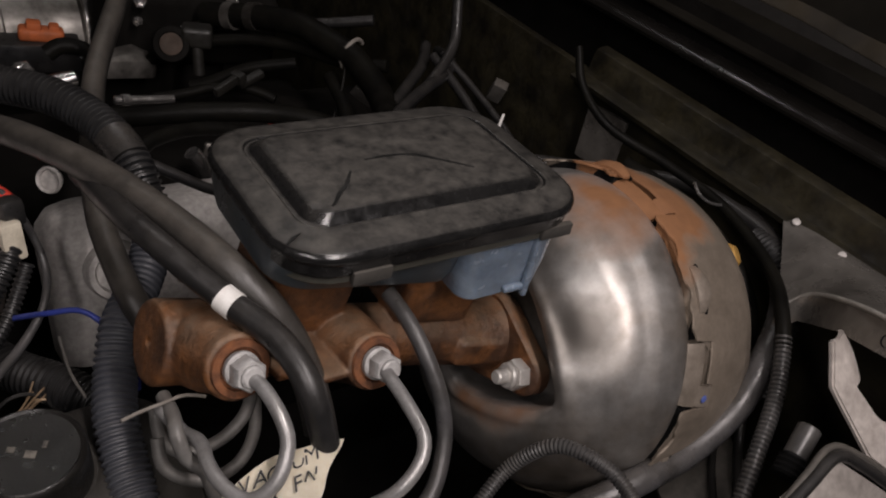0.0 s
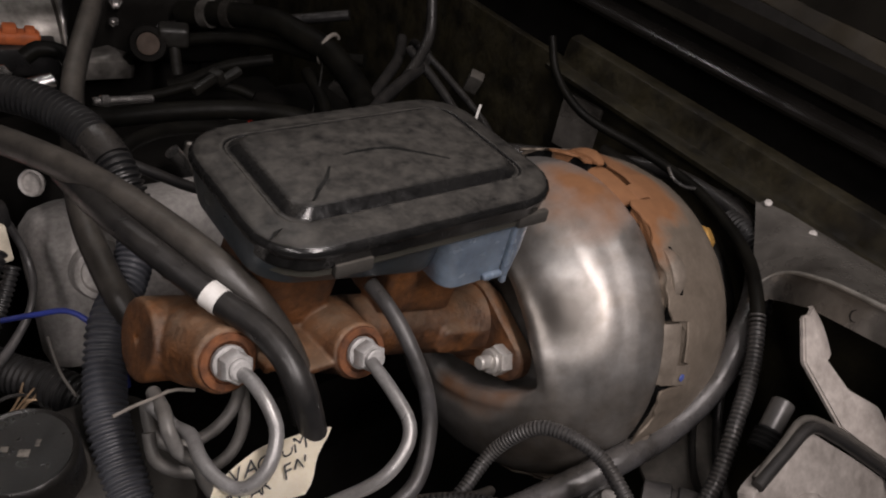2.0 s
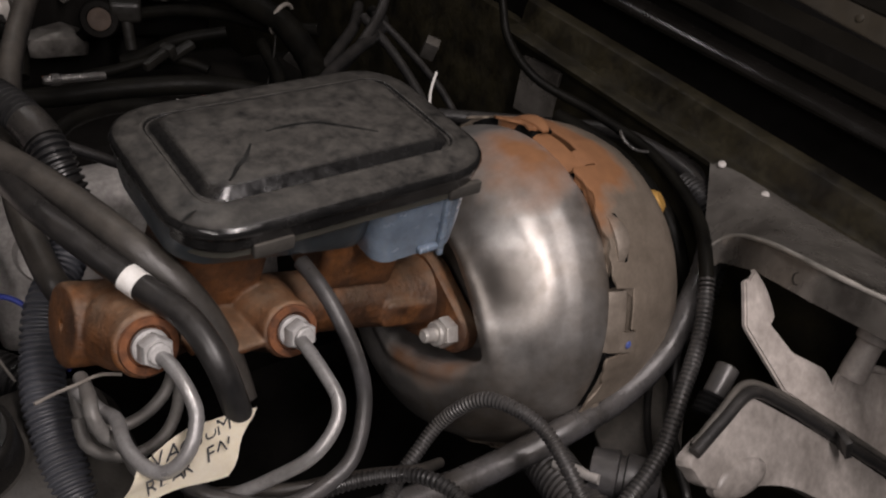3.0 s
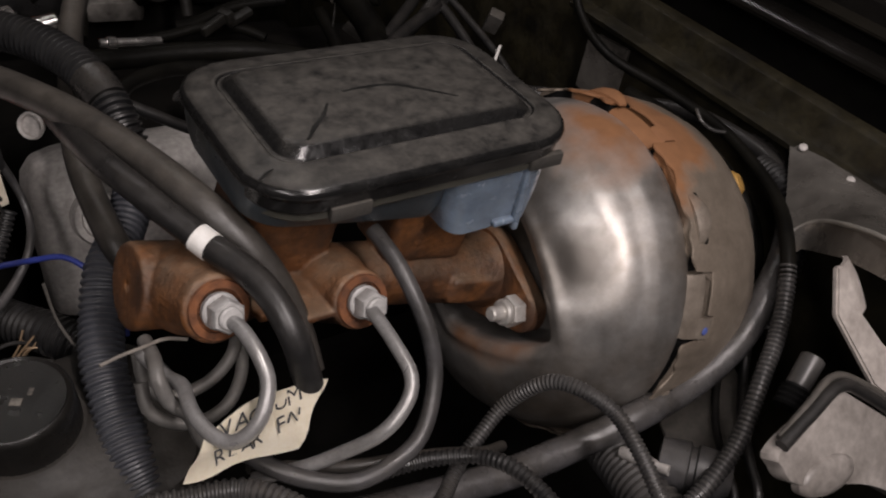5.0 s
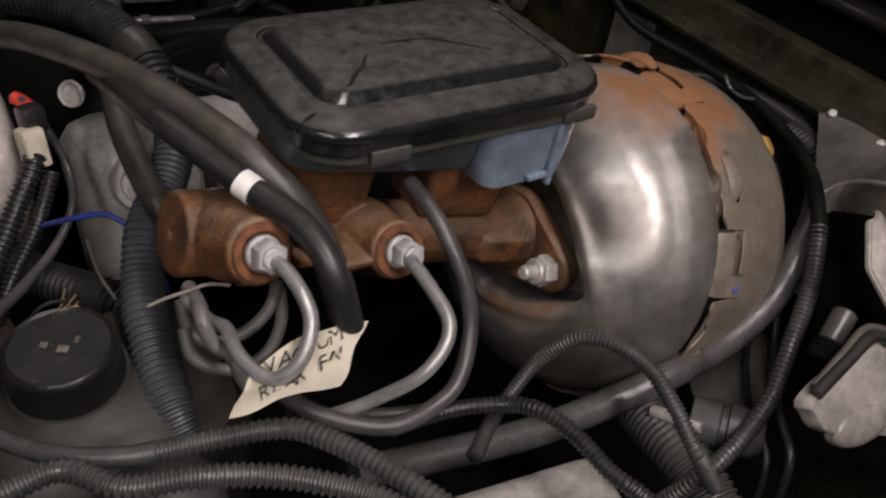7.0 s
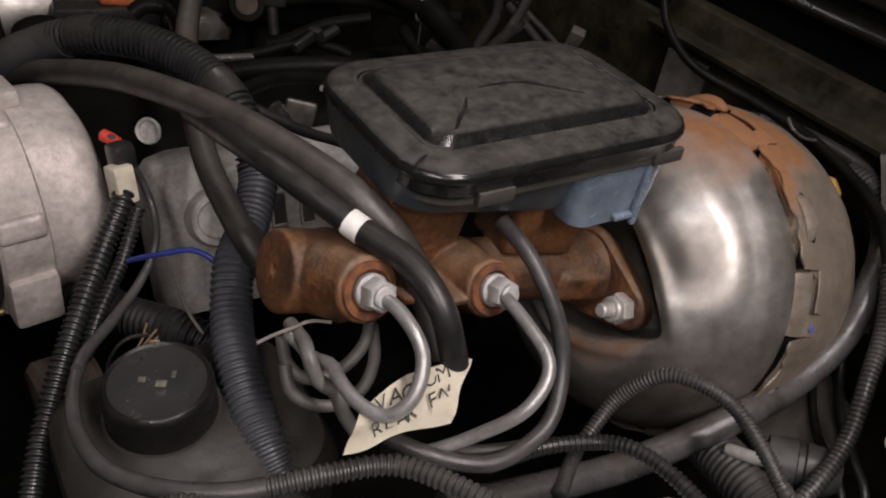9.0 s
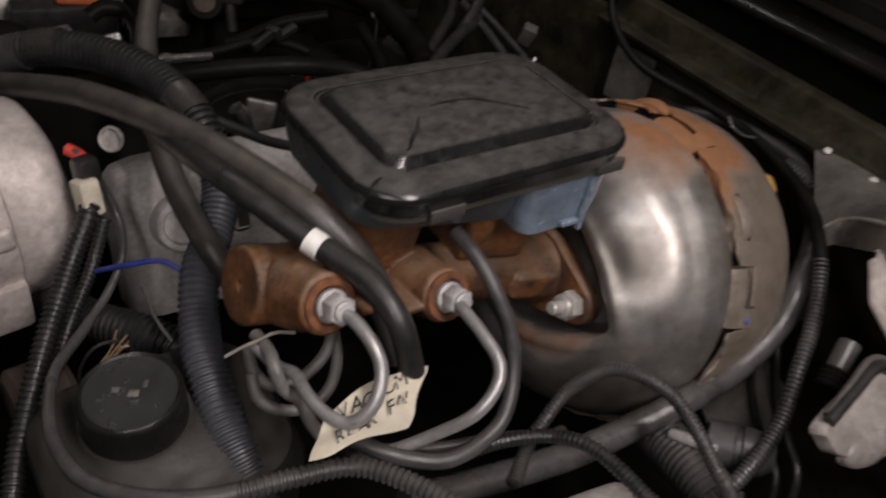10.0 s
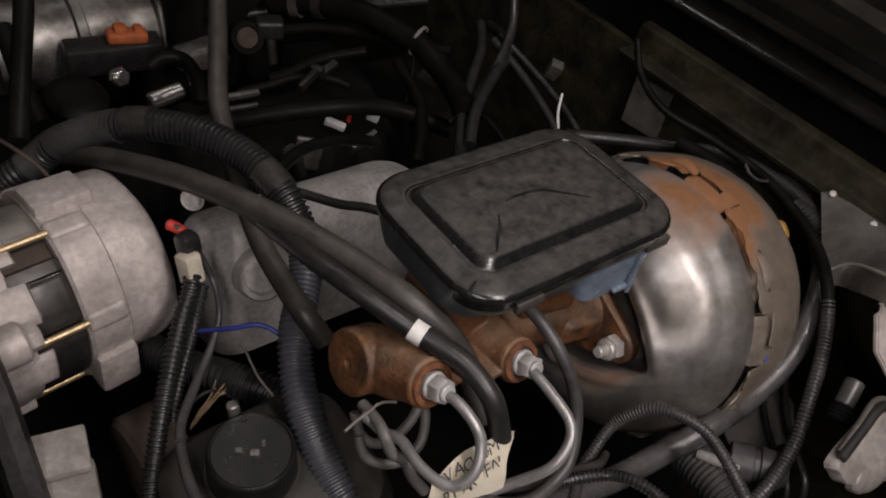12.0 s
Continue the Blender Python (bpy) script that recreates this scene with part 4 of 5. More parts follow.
part("corrugated_tube", ribbed(cut_path(LOW, 0.67, 1.0), 0.0048, 0.0032, 0.0009, 16), CONDUIT_GREY, low_loom)
part("red_sleeve", sweep([(-0.1600, 0.1525, 0.8700), (-0.1560, 0.1482, 0.8687), (-0.1522, 0.1417, 0.8664)], 0.0036, 14, 0.001), RED, low_loom, "red heat-shrink sleeve")
loom("wire_loom", "black corrugated loom dipping behind the booster hose", [(-0.058, -0.100, 0.817), (-0.029, -0.104, 0.820), (-0.005, -0.116, 0.825), (0.004, -0.132, 0.831), (0.008, -0.151, 0.832), (0.009, -0.171, 0.832), (0.015, -0.189, 0.831), (0.031, -0.209, 0.813)], 0.0040, 0.0028, 0.0007, CONDUIT)
loom("wire_loom", "greyed corrugated loom lying along the fender", [(-0.214, -0.081, 0.841), (-0.191, -0.081, 0.843), (-0.174, -0.097, 0.842), (-0.150, -0.105, 0.843), (-0.126, -0.113, 0.840), (-0.108, -0.125, 0.840), (-0.089, -0.143, 0.840), (-0.075, -0.174, 0.847)], 0.0050, 0.0032, 0.0011, CONDUIT_GREY)
SIDE = [(0.226, 0.130, 0.940), (0.224, 0.113, 0.917), (0.237, 0.089, 0.895), (0.259, 0.047, 0.885), (0.269, -0.003, 0.878), (0.249, -0.062, 0.874), (0.220, -0.099, 0.869), (0.197, -0.126, 0.845), (0.165, -0.147, 0.823), (0.142, -0.161, 0.802), (0.115, -0.168, 0.787), (0.094, -0.168, 0.771), (0.081, -0.155, 0.730)]
side_loom = thing("wire_loom", SIDE[-1], "black cable in faded corrugated loom beside the booster", "wire loom", "wire looms")
part("cable", sweep(cut_path(SIDE, 0.0, 0.60), lambda s, u: 0.0030 + 0.0016 * u, 16, 0.004), RUBBER_SHADED, side_loom, "smooth black cable")
part("corrugated_tube", ribbed(cut_path(SIDE, 0.58, 1.0), 0.0051, 0.0029, 0.0008, 18), CONDUIT_GREY, side_loom)
loom("wire_loom", "black corrugated loom hanging from the alternator plug", [(-0.157, 0.125, 0.851), (-0.162, 0.116, 0.845), (-0.177, 0.102, 0.827), (-0.201, 0.071, 0.805), (-0.218, 0.046, 0.787), (-0.228, 0.029, 0.776), (-0.238, 0.008, 0.763), (-0.248, -0.005, 0.741)], 0.0060, 0.0034, 0.0013, CONDUIT)
loom("wire_loom", "thin black corrugated loom behind the alternator plug", [(-0.151, 0.122, 0.839), (-0.165, 0.108, 0.816), (-0.185, 0.085, 0.800), (-0.198, 0.068, 0.786)], 0.0042, 0.0030, 0.0010, CONDUIT)
hose("blue_wire", "thin blue insulated wire", "wire", [(-0.164, 0.107, 0.815), (-0.149, 0.085, 0.832), (-0.134, 0.075, 0.837), (-0.123, 0.061, 0.830), (-0.116, 0.046, 0.812), (-0.116, 0.041, 0.803)], 0.0016, BLUE, 10)
hose("thin_hose", "thin black rubber line below the reservoir lid", "hose", [(-0.083, 0.131, 0.887), (-0.070, 0.128, 0.880), (-0.050, 0.124, 0.869), (-0.028, 0.121, 0.860), (-0.009, 0.111, 0.852)], 0.0034, RUBBER, 12)
hose("thin_hose", "thin black rubber line behind the reservoir", "hose", [(-0.079, 0.160, 0.878), (-0.068, 0.169, 0.879), (-0.044, 0.182, 0.876), (-0.013, 0.188, 0.870), (0.023, 0.188, 0.858)], 0.0046, RUBBER_SHADED, 12)
heater_hose = hose("heater_hose", "thick black rubber hose behind the reservoir", "hose", [(0.06, 0.434, 0.849), (0.086, 0.394, 0.862), (0.109, 0.351, 0.872), (0.121, 0.321, 0.871), (0.133, 0.291, 0.867), (0.134, 0.27, 0.864), (0.132, 0.242, 0.86), (0.124, 0.212, 0.858), (0.107, 0.181, 0.86)], 0.0108, RUBBER_SHADED, 18)
for p, d in (((0.073, 0.414, 0.855), (0.026, -0.04, 0.013)), ((0.086, 0.394, 0.862), (0.026, -0.04, 0.013))):
    clamp = part("hose_clamp", moved(lathe([(0, 0.0110), (0, 0.0124), (0.009, 0.0124), (0.009, 0.0110)], 28), basis(p, d)), WORNALU, None)
    clamp.parent, clamp.matrix_parent_inverse = heater_hose, parent_world(heater_hose).inverted()
hose("vacuum_line", "dusty thin rubber line rising behind the reservoir", "hose", [(0.215, 0.302, 0.867), (0.189, 0.267, 0.865), (0.155, 0.235, 0.863), (0.117, 0.198, 0.862), (0.097, 0.176, 0.862), (0.067, 0.138, 0.862)], 0.0050, RUBBER, 14)
hose("vacuum_line", "dusty thin rubber line bending behind the reservoir", "hose", [(0.238, 0.314, 0.855), (0.221, 0.271, 0.866), (0.196, 0.24, 0.87), (0.153, 0.209, 0.873), (0.109, 0.175, 0.873), (0.077, 0.141, 0.867)], 0.0050, RUBBER, 14)
hose("thin_hose", "dull black hose across the engine", "hose", [(0.002, 0.434, 0.804), (0.026, 0.421, 0.822), (0.042, 0.407, 0.834), (0.081, 0.380, 0.846), (0.112, 0.349, 0.851), (0.135, 0.306, 0.855), (0.163, 0.274, 0.863)], 0.0055, RUBBER_SHADED, 12)
hose("thin_hose", "short dusty black hose on the engine", "hose", [(0.022, 0.360, 0.816), (0.036, 0.353, 0.822), (0.066, 0.341, 0.838), (0.103, 0.324, 0.848)], 0.0052, RUBBER_SHADED, 12)
hose("fuel_rail", "black fuel rail along the engine", "pipe", [(-0.078, 0.311, 0.823), (-0.045, 0.298, 0.826), (-0.006, 0.283, 0.833), (0.044, 0.267, 0.836), (0.090, 0.255, 0.829), (0.132, 0.222, 0.816)], 0.0078, RUBBER_SHADED, 14)
hose("thin_hose", "black rubber hose bent in an arch on the engine", "hose", [(-0.089, 0.362, 0.851), (-0.078, 0.362, 0.857), (-0.063, 0.355, 0.855), (-0.060, 0.337, 0.848), (-0.066, 0.317, 0.833)], 0.0065, RUBBER_SHADED, 14)
hose("vacuum_line", "dusty thin rubber line beside its neighbours behind the reservoir", "hose", [(0.219, 0.274, 0.921), (0.206, 0.251, 0.890), (0.171, 0.225, 0.871), (0.137, 0.207, 0.857), (0.100, 0.177, 0.848), (0.086, 0.158, 0.831)], 0.0046, RUBBER, 14)
hose("thin_wire", "black wire tied round the rubber lines", "wire", [(0.095, 0.189, 0.856), (0.109, 0.190, 0.862), (0.122, 0.191, 0.860), (0.122, 0.168, 0.862), (0.124, 0.141, 0.853), (0.131, 0.125, 0.845)], 0.0024, RUBBER_SHADED, 10)
hose("thin_hose", "thin hose low on the engine, coloured dark for shade", "hose", [(-0.009, 0.363, 0.806), (0.015, 0.355, 0.812), (0.040, 0.347, 0.820), (0.065, 0.333, 0.822), (0.084, 0.317, 0.817)], 0.0045, RUBBER_SHADED, 12)
hose("thin_hose", "hose at the engine's front, coloured dark for shade", "hose", [(-0.186, 0.406, 0.882), (-0.186, 0.386, 0.868), (-0.188, 0.353, 0.852), (-0.187, 0.322, 0.841)], 0.0075, RUBBER_SHADED, 12)
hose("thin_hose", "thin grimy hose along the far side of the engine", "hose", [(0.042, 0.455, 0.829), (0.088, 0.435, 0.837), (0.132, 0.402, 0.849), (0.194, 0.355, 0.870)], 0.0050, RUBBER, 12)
hose("thin_hose", "hose dropping behind the engine, coloured dark for shade", "hose", [(0.124, 0.306, 0.842), (0.117, 0.261, 0.833), (0.097, 0.224, 0.825), (0.076, 0.198, 0.812)], 0.0060, RUBBER_SHADED, 12)
hose("thin_wire", "thin grey wire under the blue one", "wire", [(-0.147, 0.072, 0.826), (-0.146, 0.055, 0.815), (-0.141, 0.039, 0.806)], 0.0009, HOSE_DUSTY, 8)
hose("white_wire", "thin white wire beside a connector", "wire", [(0.196, 0.157, 0.843), (0.205, 0.170, 0.851), (0.218, 0.182, 0.861)], 0.0012, WHITE, 8)
ring_pts = [Vector((0.136, 0.295, 0.867)) + 0.0130 * (math.cos(a) * Vector((0.75, 0.3, 0.2)).normalized() + math.sin(a) * Vector((-0.1, -0.2, 1)).normalized()) for a in [radians(20 + 30 * k) for k in range(10)]]
hose("cable_tie", "pale grey cable tie round the thick hose", "cable tie", ring_pts, 0.0018, TIEGREY, 8)
hose("cable_tie", "pale grey cable tie round the brake pipes", "cable tie", [(-0.145, -0.039, 0.873), (-0.136, -0.036, 0.872), (-0.126, -0.033, 0.870), (-0.116, -0.030, 0.868), (-0.106, -0.034, 0.867)], 0.0008, TIEGREY, 8)

# ---- paper tag on the marked hose ----
TAG = basis((-0.099, -0.0915, 0.8675), Vector((0.040, -0.008, 0.008)), (-0.224, -0.184, 0.936))
SLANT = Matrix(((1, 0.35, 0, 0), (0, 1, 0, 0), (0, 0, 1, 0), (0, 0, 0, 1)))
tag_sheet = bmesh.new()
cols, rows_n = 14, 7
grid = [[None] * (rows_n + 1) for _ in range(cols + 1)]
for i in range(cols + 1):
    for j in range(rows_n + 1):
        u, v = i / cols, j / rows_n
        y = (-0.0128 + 0.0256 * v) * (0.97 + 0.04 * math.sin(9 * u))
        if u < 0.4:
            y = y * (0.6 + 0.4 * math.sin(u / 0.4 * math.pi / 2)) - 0.004 * (1 - u / 0.4)
        x = -0.0240 + 0.045 * u + 0.75 * y + 0.0008 * math.sin(9 * v) * u
        grid[i][j] = tag_sheet.verts.new((x, y, 0.003 * math.sin(3.0 * u) + 0.0015 * math.sin(7 * v + 3 * u)))
for i in range(cols):
    for j in range(rows_n):
        tag_sheet.faces.new((grid[i][j], grid[i + 1][j], grid[i + 1][j + 1], grid[i][j + 1]))
bmesh.ops.solidify(tag_sheet, geom=list(tag_sheet.faces), thickness=0.0006)
paper_tag = thing("paper_tag", TAG.translation, "cream paper tag with handwritten lettering on a hose", "tag")
part("card", moved(tag_sheet, TAG), PAPER, paper_tag)


def lettering(text, m, size, mt, parent, name="lettering"):
    curve = bpy.data.curves.new("text", "FONT")
    curve.body, curve.size, curve.extrude, curve.offset = text, size, 0.0002, -0.00004
    tmp = bpy.data.objects.new("text", curve)
    me = bpy.data.meshes.new_from_object(tmp)
    bpy.data.objects.remove(tmp)
    bm = bmesh.new()
    bm.from_mesh(me)
    bpy.data.meshes.remove(me)
    return part(name, moved(bm, m), mt, parent, smooth=False)


for word, x, y, z, size, step in (("VACUUM", -0.0152, -0.0006, 0.0038, 0.0086, 0.0054), ("REAR F", -0.0200, -0.0104, 0.0034, 0.0084, 0.0050)):
    for k, letter in enumerate(word):
        if letter != " ":
            lean = 9 + 6 * math.sin(2.3 * k + size * 900)
            lettering(letter, TAG @ pose(x + step * k, y + 0.0010 * k + 0.0006 * math.sin(1.9 * k), z, 0, 0, lean) @ SLANT, size * (1 + 0.10 * math.sin(1.4 * k)), INK, paper_tag, "letter")
for x, y, w, lean in ((0.0115, -0.0002, 0.0046, 62), (0.0134, -0.0004, 0.0046, 108), (0.0158, 0.0012, 0.0030, 70)):
    part("pen_stroke", moved(rbox(w, 0.0007, 0.0004, 0.0001), TAG @ pose(x, y, 0.0034, 0, 0, lean)), INK, paper_tag)

# ---- alternator ----
AA = Vector((0.99, 0.14, 0.0)).normalized()
AO = Vector((-0.171, 0.196, 0.8155))
AMX = basis(AO, AA)
alternator = thing("alternator", (AO.x - 0.06, AO.y, AO.z - 0.068), "grey cast aluminium alternator with black stator ring", "alternator")


def scallop(s, r, a):
    return s, r * (1 + 0.012 * math.cos(6 * a))


for a0, a1, r, m, lab in ((72, 106, 0.0625, ZINC, "bright bare band"), (109, 121, 0.0585, RUST_DULL, "brown stained core"), (122.5, 130, 0.0645, STATOR, ""), (131, 161, 0.0628, STATOR, ""), (166, 214, 0.0622, STATOR, ""), (217, 250, 0.0610, STATOR, "")):
    seg_rows = []
    for i in range(15):
        a = radians(a0 + (a1 - a0) * i / 14)
        dip = 0.0012 if i in (0, 14) else 0
        prof_s = [(-0.0975, 0.054), (-0.0975, r - 0.003), (-0.0960, r - 0.0008), (-0.0925, r), (-0.0665, r), (-0.0630, r - 0.0008), (-0.0612, r - 0.003), (-0.0612, 0.054)]
        seg_rows.append([AMX @ Vector((s, (q - dip) * math.cos(a), (q - dip) * math.sin(a))) for s, q in prof_s])
    part("stator_segment", loops_mesh(seg_rows), m, alternator, lab)
for a0, a1 in ((92, 117), (126, 152), (170, 196)):
    finger = []
    for i in range(9):
        a = radians(a0 + (a1 - a0) * i / 8)
        r = 0.0648 - (0.0015 if i in (0, 8) else 0)
        finger.append([AMX @ Vector((s, q * math.cos(a), q * math.sin(a))) for s, q in ((-0.1060, 0.057), (-0.1060, r), (-0.0850, r - 0.0002), (-0.0835, r - 0.002), (-0.0835, 0.057))])
    part("front_finger", loops_mesh(finger), ALU, alternator)
c, s = math.cos(radians(84)), math.sin(radians(84))
part("top_lug", moved(rbox(0.036, 0.030, 0.010, 0.003, 2), AMX @ Matrix.Translation((-0.043, 0.0645 * c, 0.0645 * s)) @ Matrix.Rotation(radians(-6), 4, "X")), ALU, alternator)
part("rear_housing", moved(lathe([(0.004, 0.03), (0.004, 0.050), (0.0, 0.0580), (-0.004, 0.0605), (-0.012, 0.0615), (-0.034, 0.0620), (-0.0355, 0.0640), (-0.060, 0.0648), (-0.062, 0.063), (-0.062, 0.05)], 72, scallop), AMX), ALU, alternator, "grey cast rear housing")
part("stator", moved(lathe([(-0.058, 0.05), (-0.058, 0.0570), (-0.096, 0.0570), (-0.096, 0.05)], 60), AMX), STATOR, alternator, "black lacquered stator ring")
part("front_housing", moved(lathe([(-0.092, 0.05), (-0.093, 0.0635), (-0.106, 0.065), (-0.126, 0.061), (-0.136, 0.052), (-0.140, 0.03), (-0.140, 0.002)], 72, scallop), AMX), ALU, alternator, "grey cast front housing")
for a in (-128, -40, 40, 108, 163.5):
    c, s = math.cos(radians(a)), math.sin(radians(a))
    part("through_bolt", moved(joined(rod(0.0024, 0.055, 0.0005, 10), hexnut(0.005, 0.005)), AMX @ Matrix.Translation((-0.112, 0.0638 * c, 0.0638 * s))), BRASS, alternator)
    part("bolt_lug", moved(rbox(0.026, 0.014, 0.014, 0.004, 3), AMX @ Matrix.Translation((-0.0485, 0.0600 * c, 0.0600 * s)) @ Matrix.Rotation(radians(a), 4, "X")), ALU, alternator)
    part("front_lug", moved(rbox(0.020, 0.017, 0.017, 0.003), AMX @ Matrix.Translation((-0.106, 0.0615 * c, 0.0615 * s)) @ Matrix.Rotation(radians(a), 4, "X")), ALU, alternator)
lug = joined(rod(0.013, 0.026, 0.002, 24), moved(hexnut(0.009, 0.008), Matrix.Translation((0.026, 0, 0))))
part("mounting_lug", moved(lug, basis((-0.285, 0.118, 0.8435), AA)), ALU, alternator, "cast pivot lug with hex bolt")
part("mounting_foot", moved(rbox(0.027, 0.030, 0.032, 0.004), basis((-0.211, 0.136, 0.7875), AA)), ALU, alternator)
plug_body = thing("wire_plug", (-0.157, 0.126, 0.845), "cream plastic plug at the alternator's back", "plug")
part("housing", moved(rbox(0.012, 0.012, 0.022, 0.002), basis((-0.158, 0.125, 0.854), (0.3, -0.9, 0.2))), CREAM, plug_body)
part("boot", moved(rbox(0.013, 0.013, 0.016, 0.004), basis((-0.155, 0.134, 0.866), (0.3, -0.9, 0.2))), RUBBER, plug_body, "black rubber boot")

# ---- power steering reservoir ----
CAP = Vector((-0.176, 0.004, 0.8235))
steering = thing("steering_reservoir", (-0.17, 0.0, 0.70), "oily black power steering reservoir with ribbed cap", "reservoir")
tilt = Matrix.Translation(CAP) @ pose(0, 0, 0, 3, -4, 0)
CAPM = tilt @ Matrix.Diagonal((0.88, 0.88, 1, 1))
part("body", moved(loops_mesh([rrect(0.060, 0.050, 0.03, -0.13, 0.012, -0.005), rrect(0.064, 0.055, 0.03, -0.05, 0.012, -0.006), rrect(0.060, 0.050, 0.028, -0.036, 0.010, -0.005), rrect(0.048, 0.040, 0.026, -0.029, 0.006, -0.002), rrect(0.031, 0.031, 0.028, -0.026), rrect(0.028, 0.028, 0.028, -0.022)]), tilt), PSBODY, steering, "dusty brown plastic body")


def grip(s, r, a):
    return s, r * (1 + (0.006 * math.cos(48 * a) if s < -0.004 else 0))


cap = part("cap", moved(lathe([(-0.024, 0.027), (-0.024, 0.0298), (-0.004, 0.0292), (-0.0012, 0.0285), (0.0, 0.0268), (-0.0012, 0.0255), (-0.0014, 0.012), (-0.001, 0.0005)], 192, grip), CAPM @ Matrix.Rotation(radians(-90), 4, "Y")), PSPLASTIC, steering, "dusty black ribbed cap")
for x, y, w, h in ((-0.006, 0.004, 0.0035, 0.003), (0.001, -0.002, 0.005, 0.004), (0.008, 0.001, 0.002, 0.004)):
    part("cap_mark", moved(rbox(w, h, 0.0006, 0.0001), tilt @ pose(x, y, -0.001, 0, 0, -30)), DUSTMARK, cap)

# ---- grey casting behind the cylinder ----
casting = thing("engine_casting", (-0.06, 0.19, 0.75), "smooth greyed engine casting with a round boss", "engine part")
part("housing", moved(loops_mesh([rrect(0.098, 0.032, 0.02, -0.10), rrect(0.100, 0.034, 0.022, -0.024), rrect(0.098, 0.032, 0.022, -0.013), rrect(0.092, 0.026, 0.02, -0.004), rrect(0.082, 0.016, 0.012, 0.0)]), pose(-0.036, 0.196, 0.824, -20, 0, 0)), GREYCAST, casting)
part("boss", moved(lathe([(-0.020, 0.020), (0.0, 0.0175), (0.002, 0.016), (0.002, 0.0125), (-0.002, 0.0115), (-0.002, 0.001)], 36), basis((-0.1005, 0.1375, 0.808), (-0.15, -0.85, 0.45))), GREYCAST, casting)
part("boss_web", moved(rbox(0.05, 0.03, 0.04, 0.012, 4), pose(-0.100, 0.168, 0.784, -20, 0, 0)), GREYCAST, casting)
for x, y, z, w, h in ((-0.0545, 0.1500, 0.7978, 0.0085, 0.021), (-0.0340, 0.1478, 0.7912, 0.0085, 0.012)):
    part("recess_rim", moved(joined(*[moved(rbox(a, 0.0024, b, 0.0006), Matrix.Translation((u, 0, v))) for a, b, u, v in ((0.0016, h + 0.003, w / 2 + 0.0008, 0), (0.0016, h + 0.003, -w / 2 - 0.0008, 0), (w, 0.0016, 0, h / 2 + 0.0008), (w, 0.0016, 0, -h / 2 - 0.0008))]), pose(x, y, z, -20, 0, 0)), GREYCAST, casting)
    part("recess", moved(rbox(w, 0.0014, h, 0.0004), pose(x, y + 0.0002, z, -20, 0, 0)), CATCH, casting, "darker plate in a recessed pocket")

# ---- sheet panel beside the booster ----
top = [(0.292, -0.036, 0.885), (0.292, -0.062, 0.888), (0.292, -0.115, 0.889), (0.292, -0.169, 0.892), (0.292, -0.21, 0.893), (0.292, -0.30, 0.895)]
low = [(0.232, -0.09, 0.865), (0.237, -0.101, 0.882), (0.2185, -0.132, 0.9045), (0.200, -0.174, 0.922), (0.200, -0.202, 0.927), (0.193, -0.289, 0.948)]
bm = bmesh.new()
va, vb = [bm.verts.new(p) for p in top], [bm.verts.new(p) for p in low]
vc = [bm.verts.new((p[0] - 0.004, p[1] - 0.002, p[2] - 0.017)) for p in low]
for u, v in ((va, vb), (vb, vc)):
    for i in range(len(u) - 1):
        bm.faces.new((u[i], u[i + 1], v[i + 1], v[i]))
bmesh.ops.subdivide_edges(bm, edges=list(bm.edges), cuts=3, use_grid_fill=True, smooth=0.3)
bmesh.ops.solidify(bm, geom=list(bm.faces), thickness=0.0018)
apron = thing("apron_panel", (0.27, -0.1, 0.87), "scuffed bare metal apron panel beside the booster", "body panel", kind="structure")
part("panel", bm, PANEL, apron)
part("rolled_lip", sweep([(p[0] - 0.001, p[1], p[2] + 0.0008) for p in low], 0.0016, 10, 0.003), PANEL_EDGE, apron, "worn bright rolled edge")
# Closed black disc in place of the hole's inner shade.
part("hole_rim", moved(lathe([(0, 0.0020), (0.0006, 0.0034), (-0.001, 0.0038), (-0.002, 0.0020)], 20), basis((0.2028, -0.1602, 0.9065), (-0.88, 0.38, 0.2))), SEAL_AND_GAP, apron, "black disc for the shade in a drilled hole")
for p in ((0.2885, -0.047, 0.8895), (0.284, -0.086, 0.8905)):
    part("screw", moved(lathe([(0, 0.0028), (0.0008, 0.0025), (0.0012, 0.0014), (0.0013, 0.0003)], 16), basis(p, (-0.5, -0.2, 0.85))), GREYCAST, apron)

# ---- pale bracket and lower box by the fender ----
BN = Vector((-0.067, -0.747, 0.662))
bracket = thing("pale_bracket", (0.21, -0.20, 0.84), "pale grey plastic bracket beside the fender", "bracket")
arm_outline = [(0.1748, -0.1491, 0.9033), (0.1752, -0.1472, 0.9056), (0.1806, -0.1478, 0.9056), (0.1838, -0.1530, 0.8995), (0.1862, -0.1655, 0.8858), (0.1967, -0.1791, 0.8717), (0.2176, -0.1911, 0.8603),
               (0.2190, -0.1942, 0.8569), (0.2203, -0.1990, 0.8517), (0.2251, -0.1962, 0.8553), (0.2306, -0.1953, 0.8568), (0.2420, -0.1990, 0.8535), (0.2498, -0.1983, 0.8555), (0.2885, -0.2164, 0.8389),
               (0.3161, -0.2372, 0.8183), (0.2960, -0.2691, 0.7800), (0.2367, -0.2282, 0.8203), (0.1828, -0.1896, 0.8585), (0.1696, -0.1655, 0.8843), (0.1677, -0.1619, 0.8882)]
part("arm", sheet(arm_outline, 0.004, BN, 0.0011), PALE, bracket)
curl_rows = []
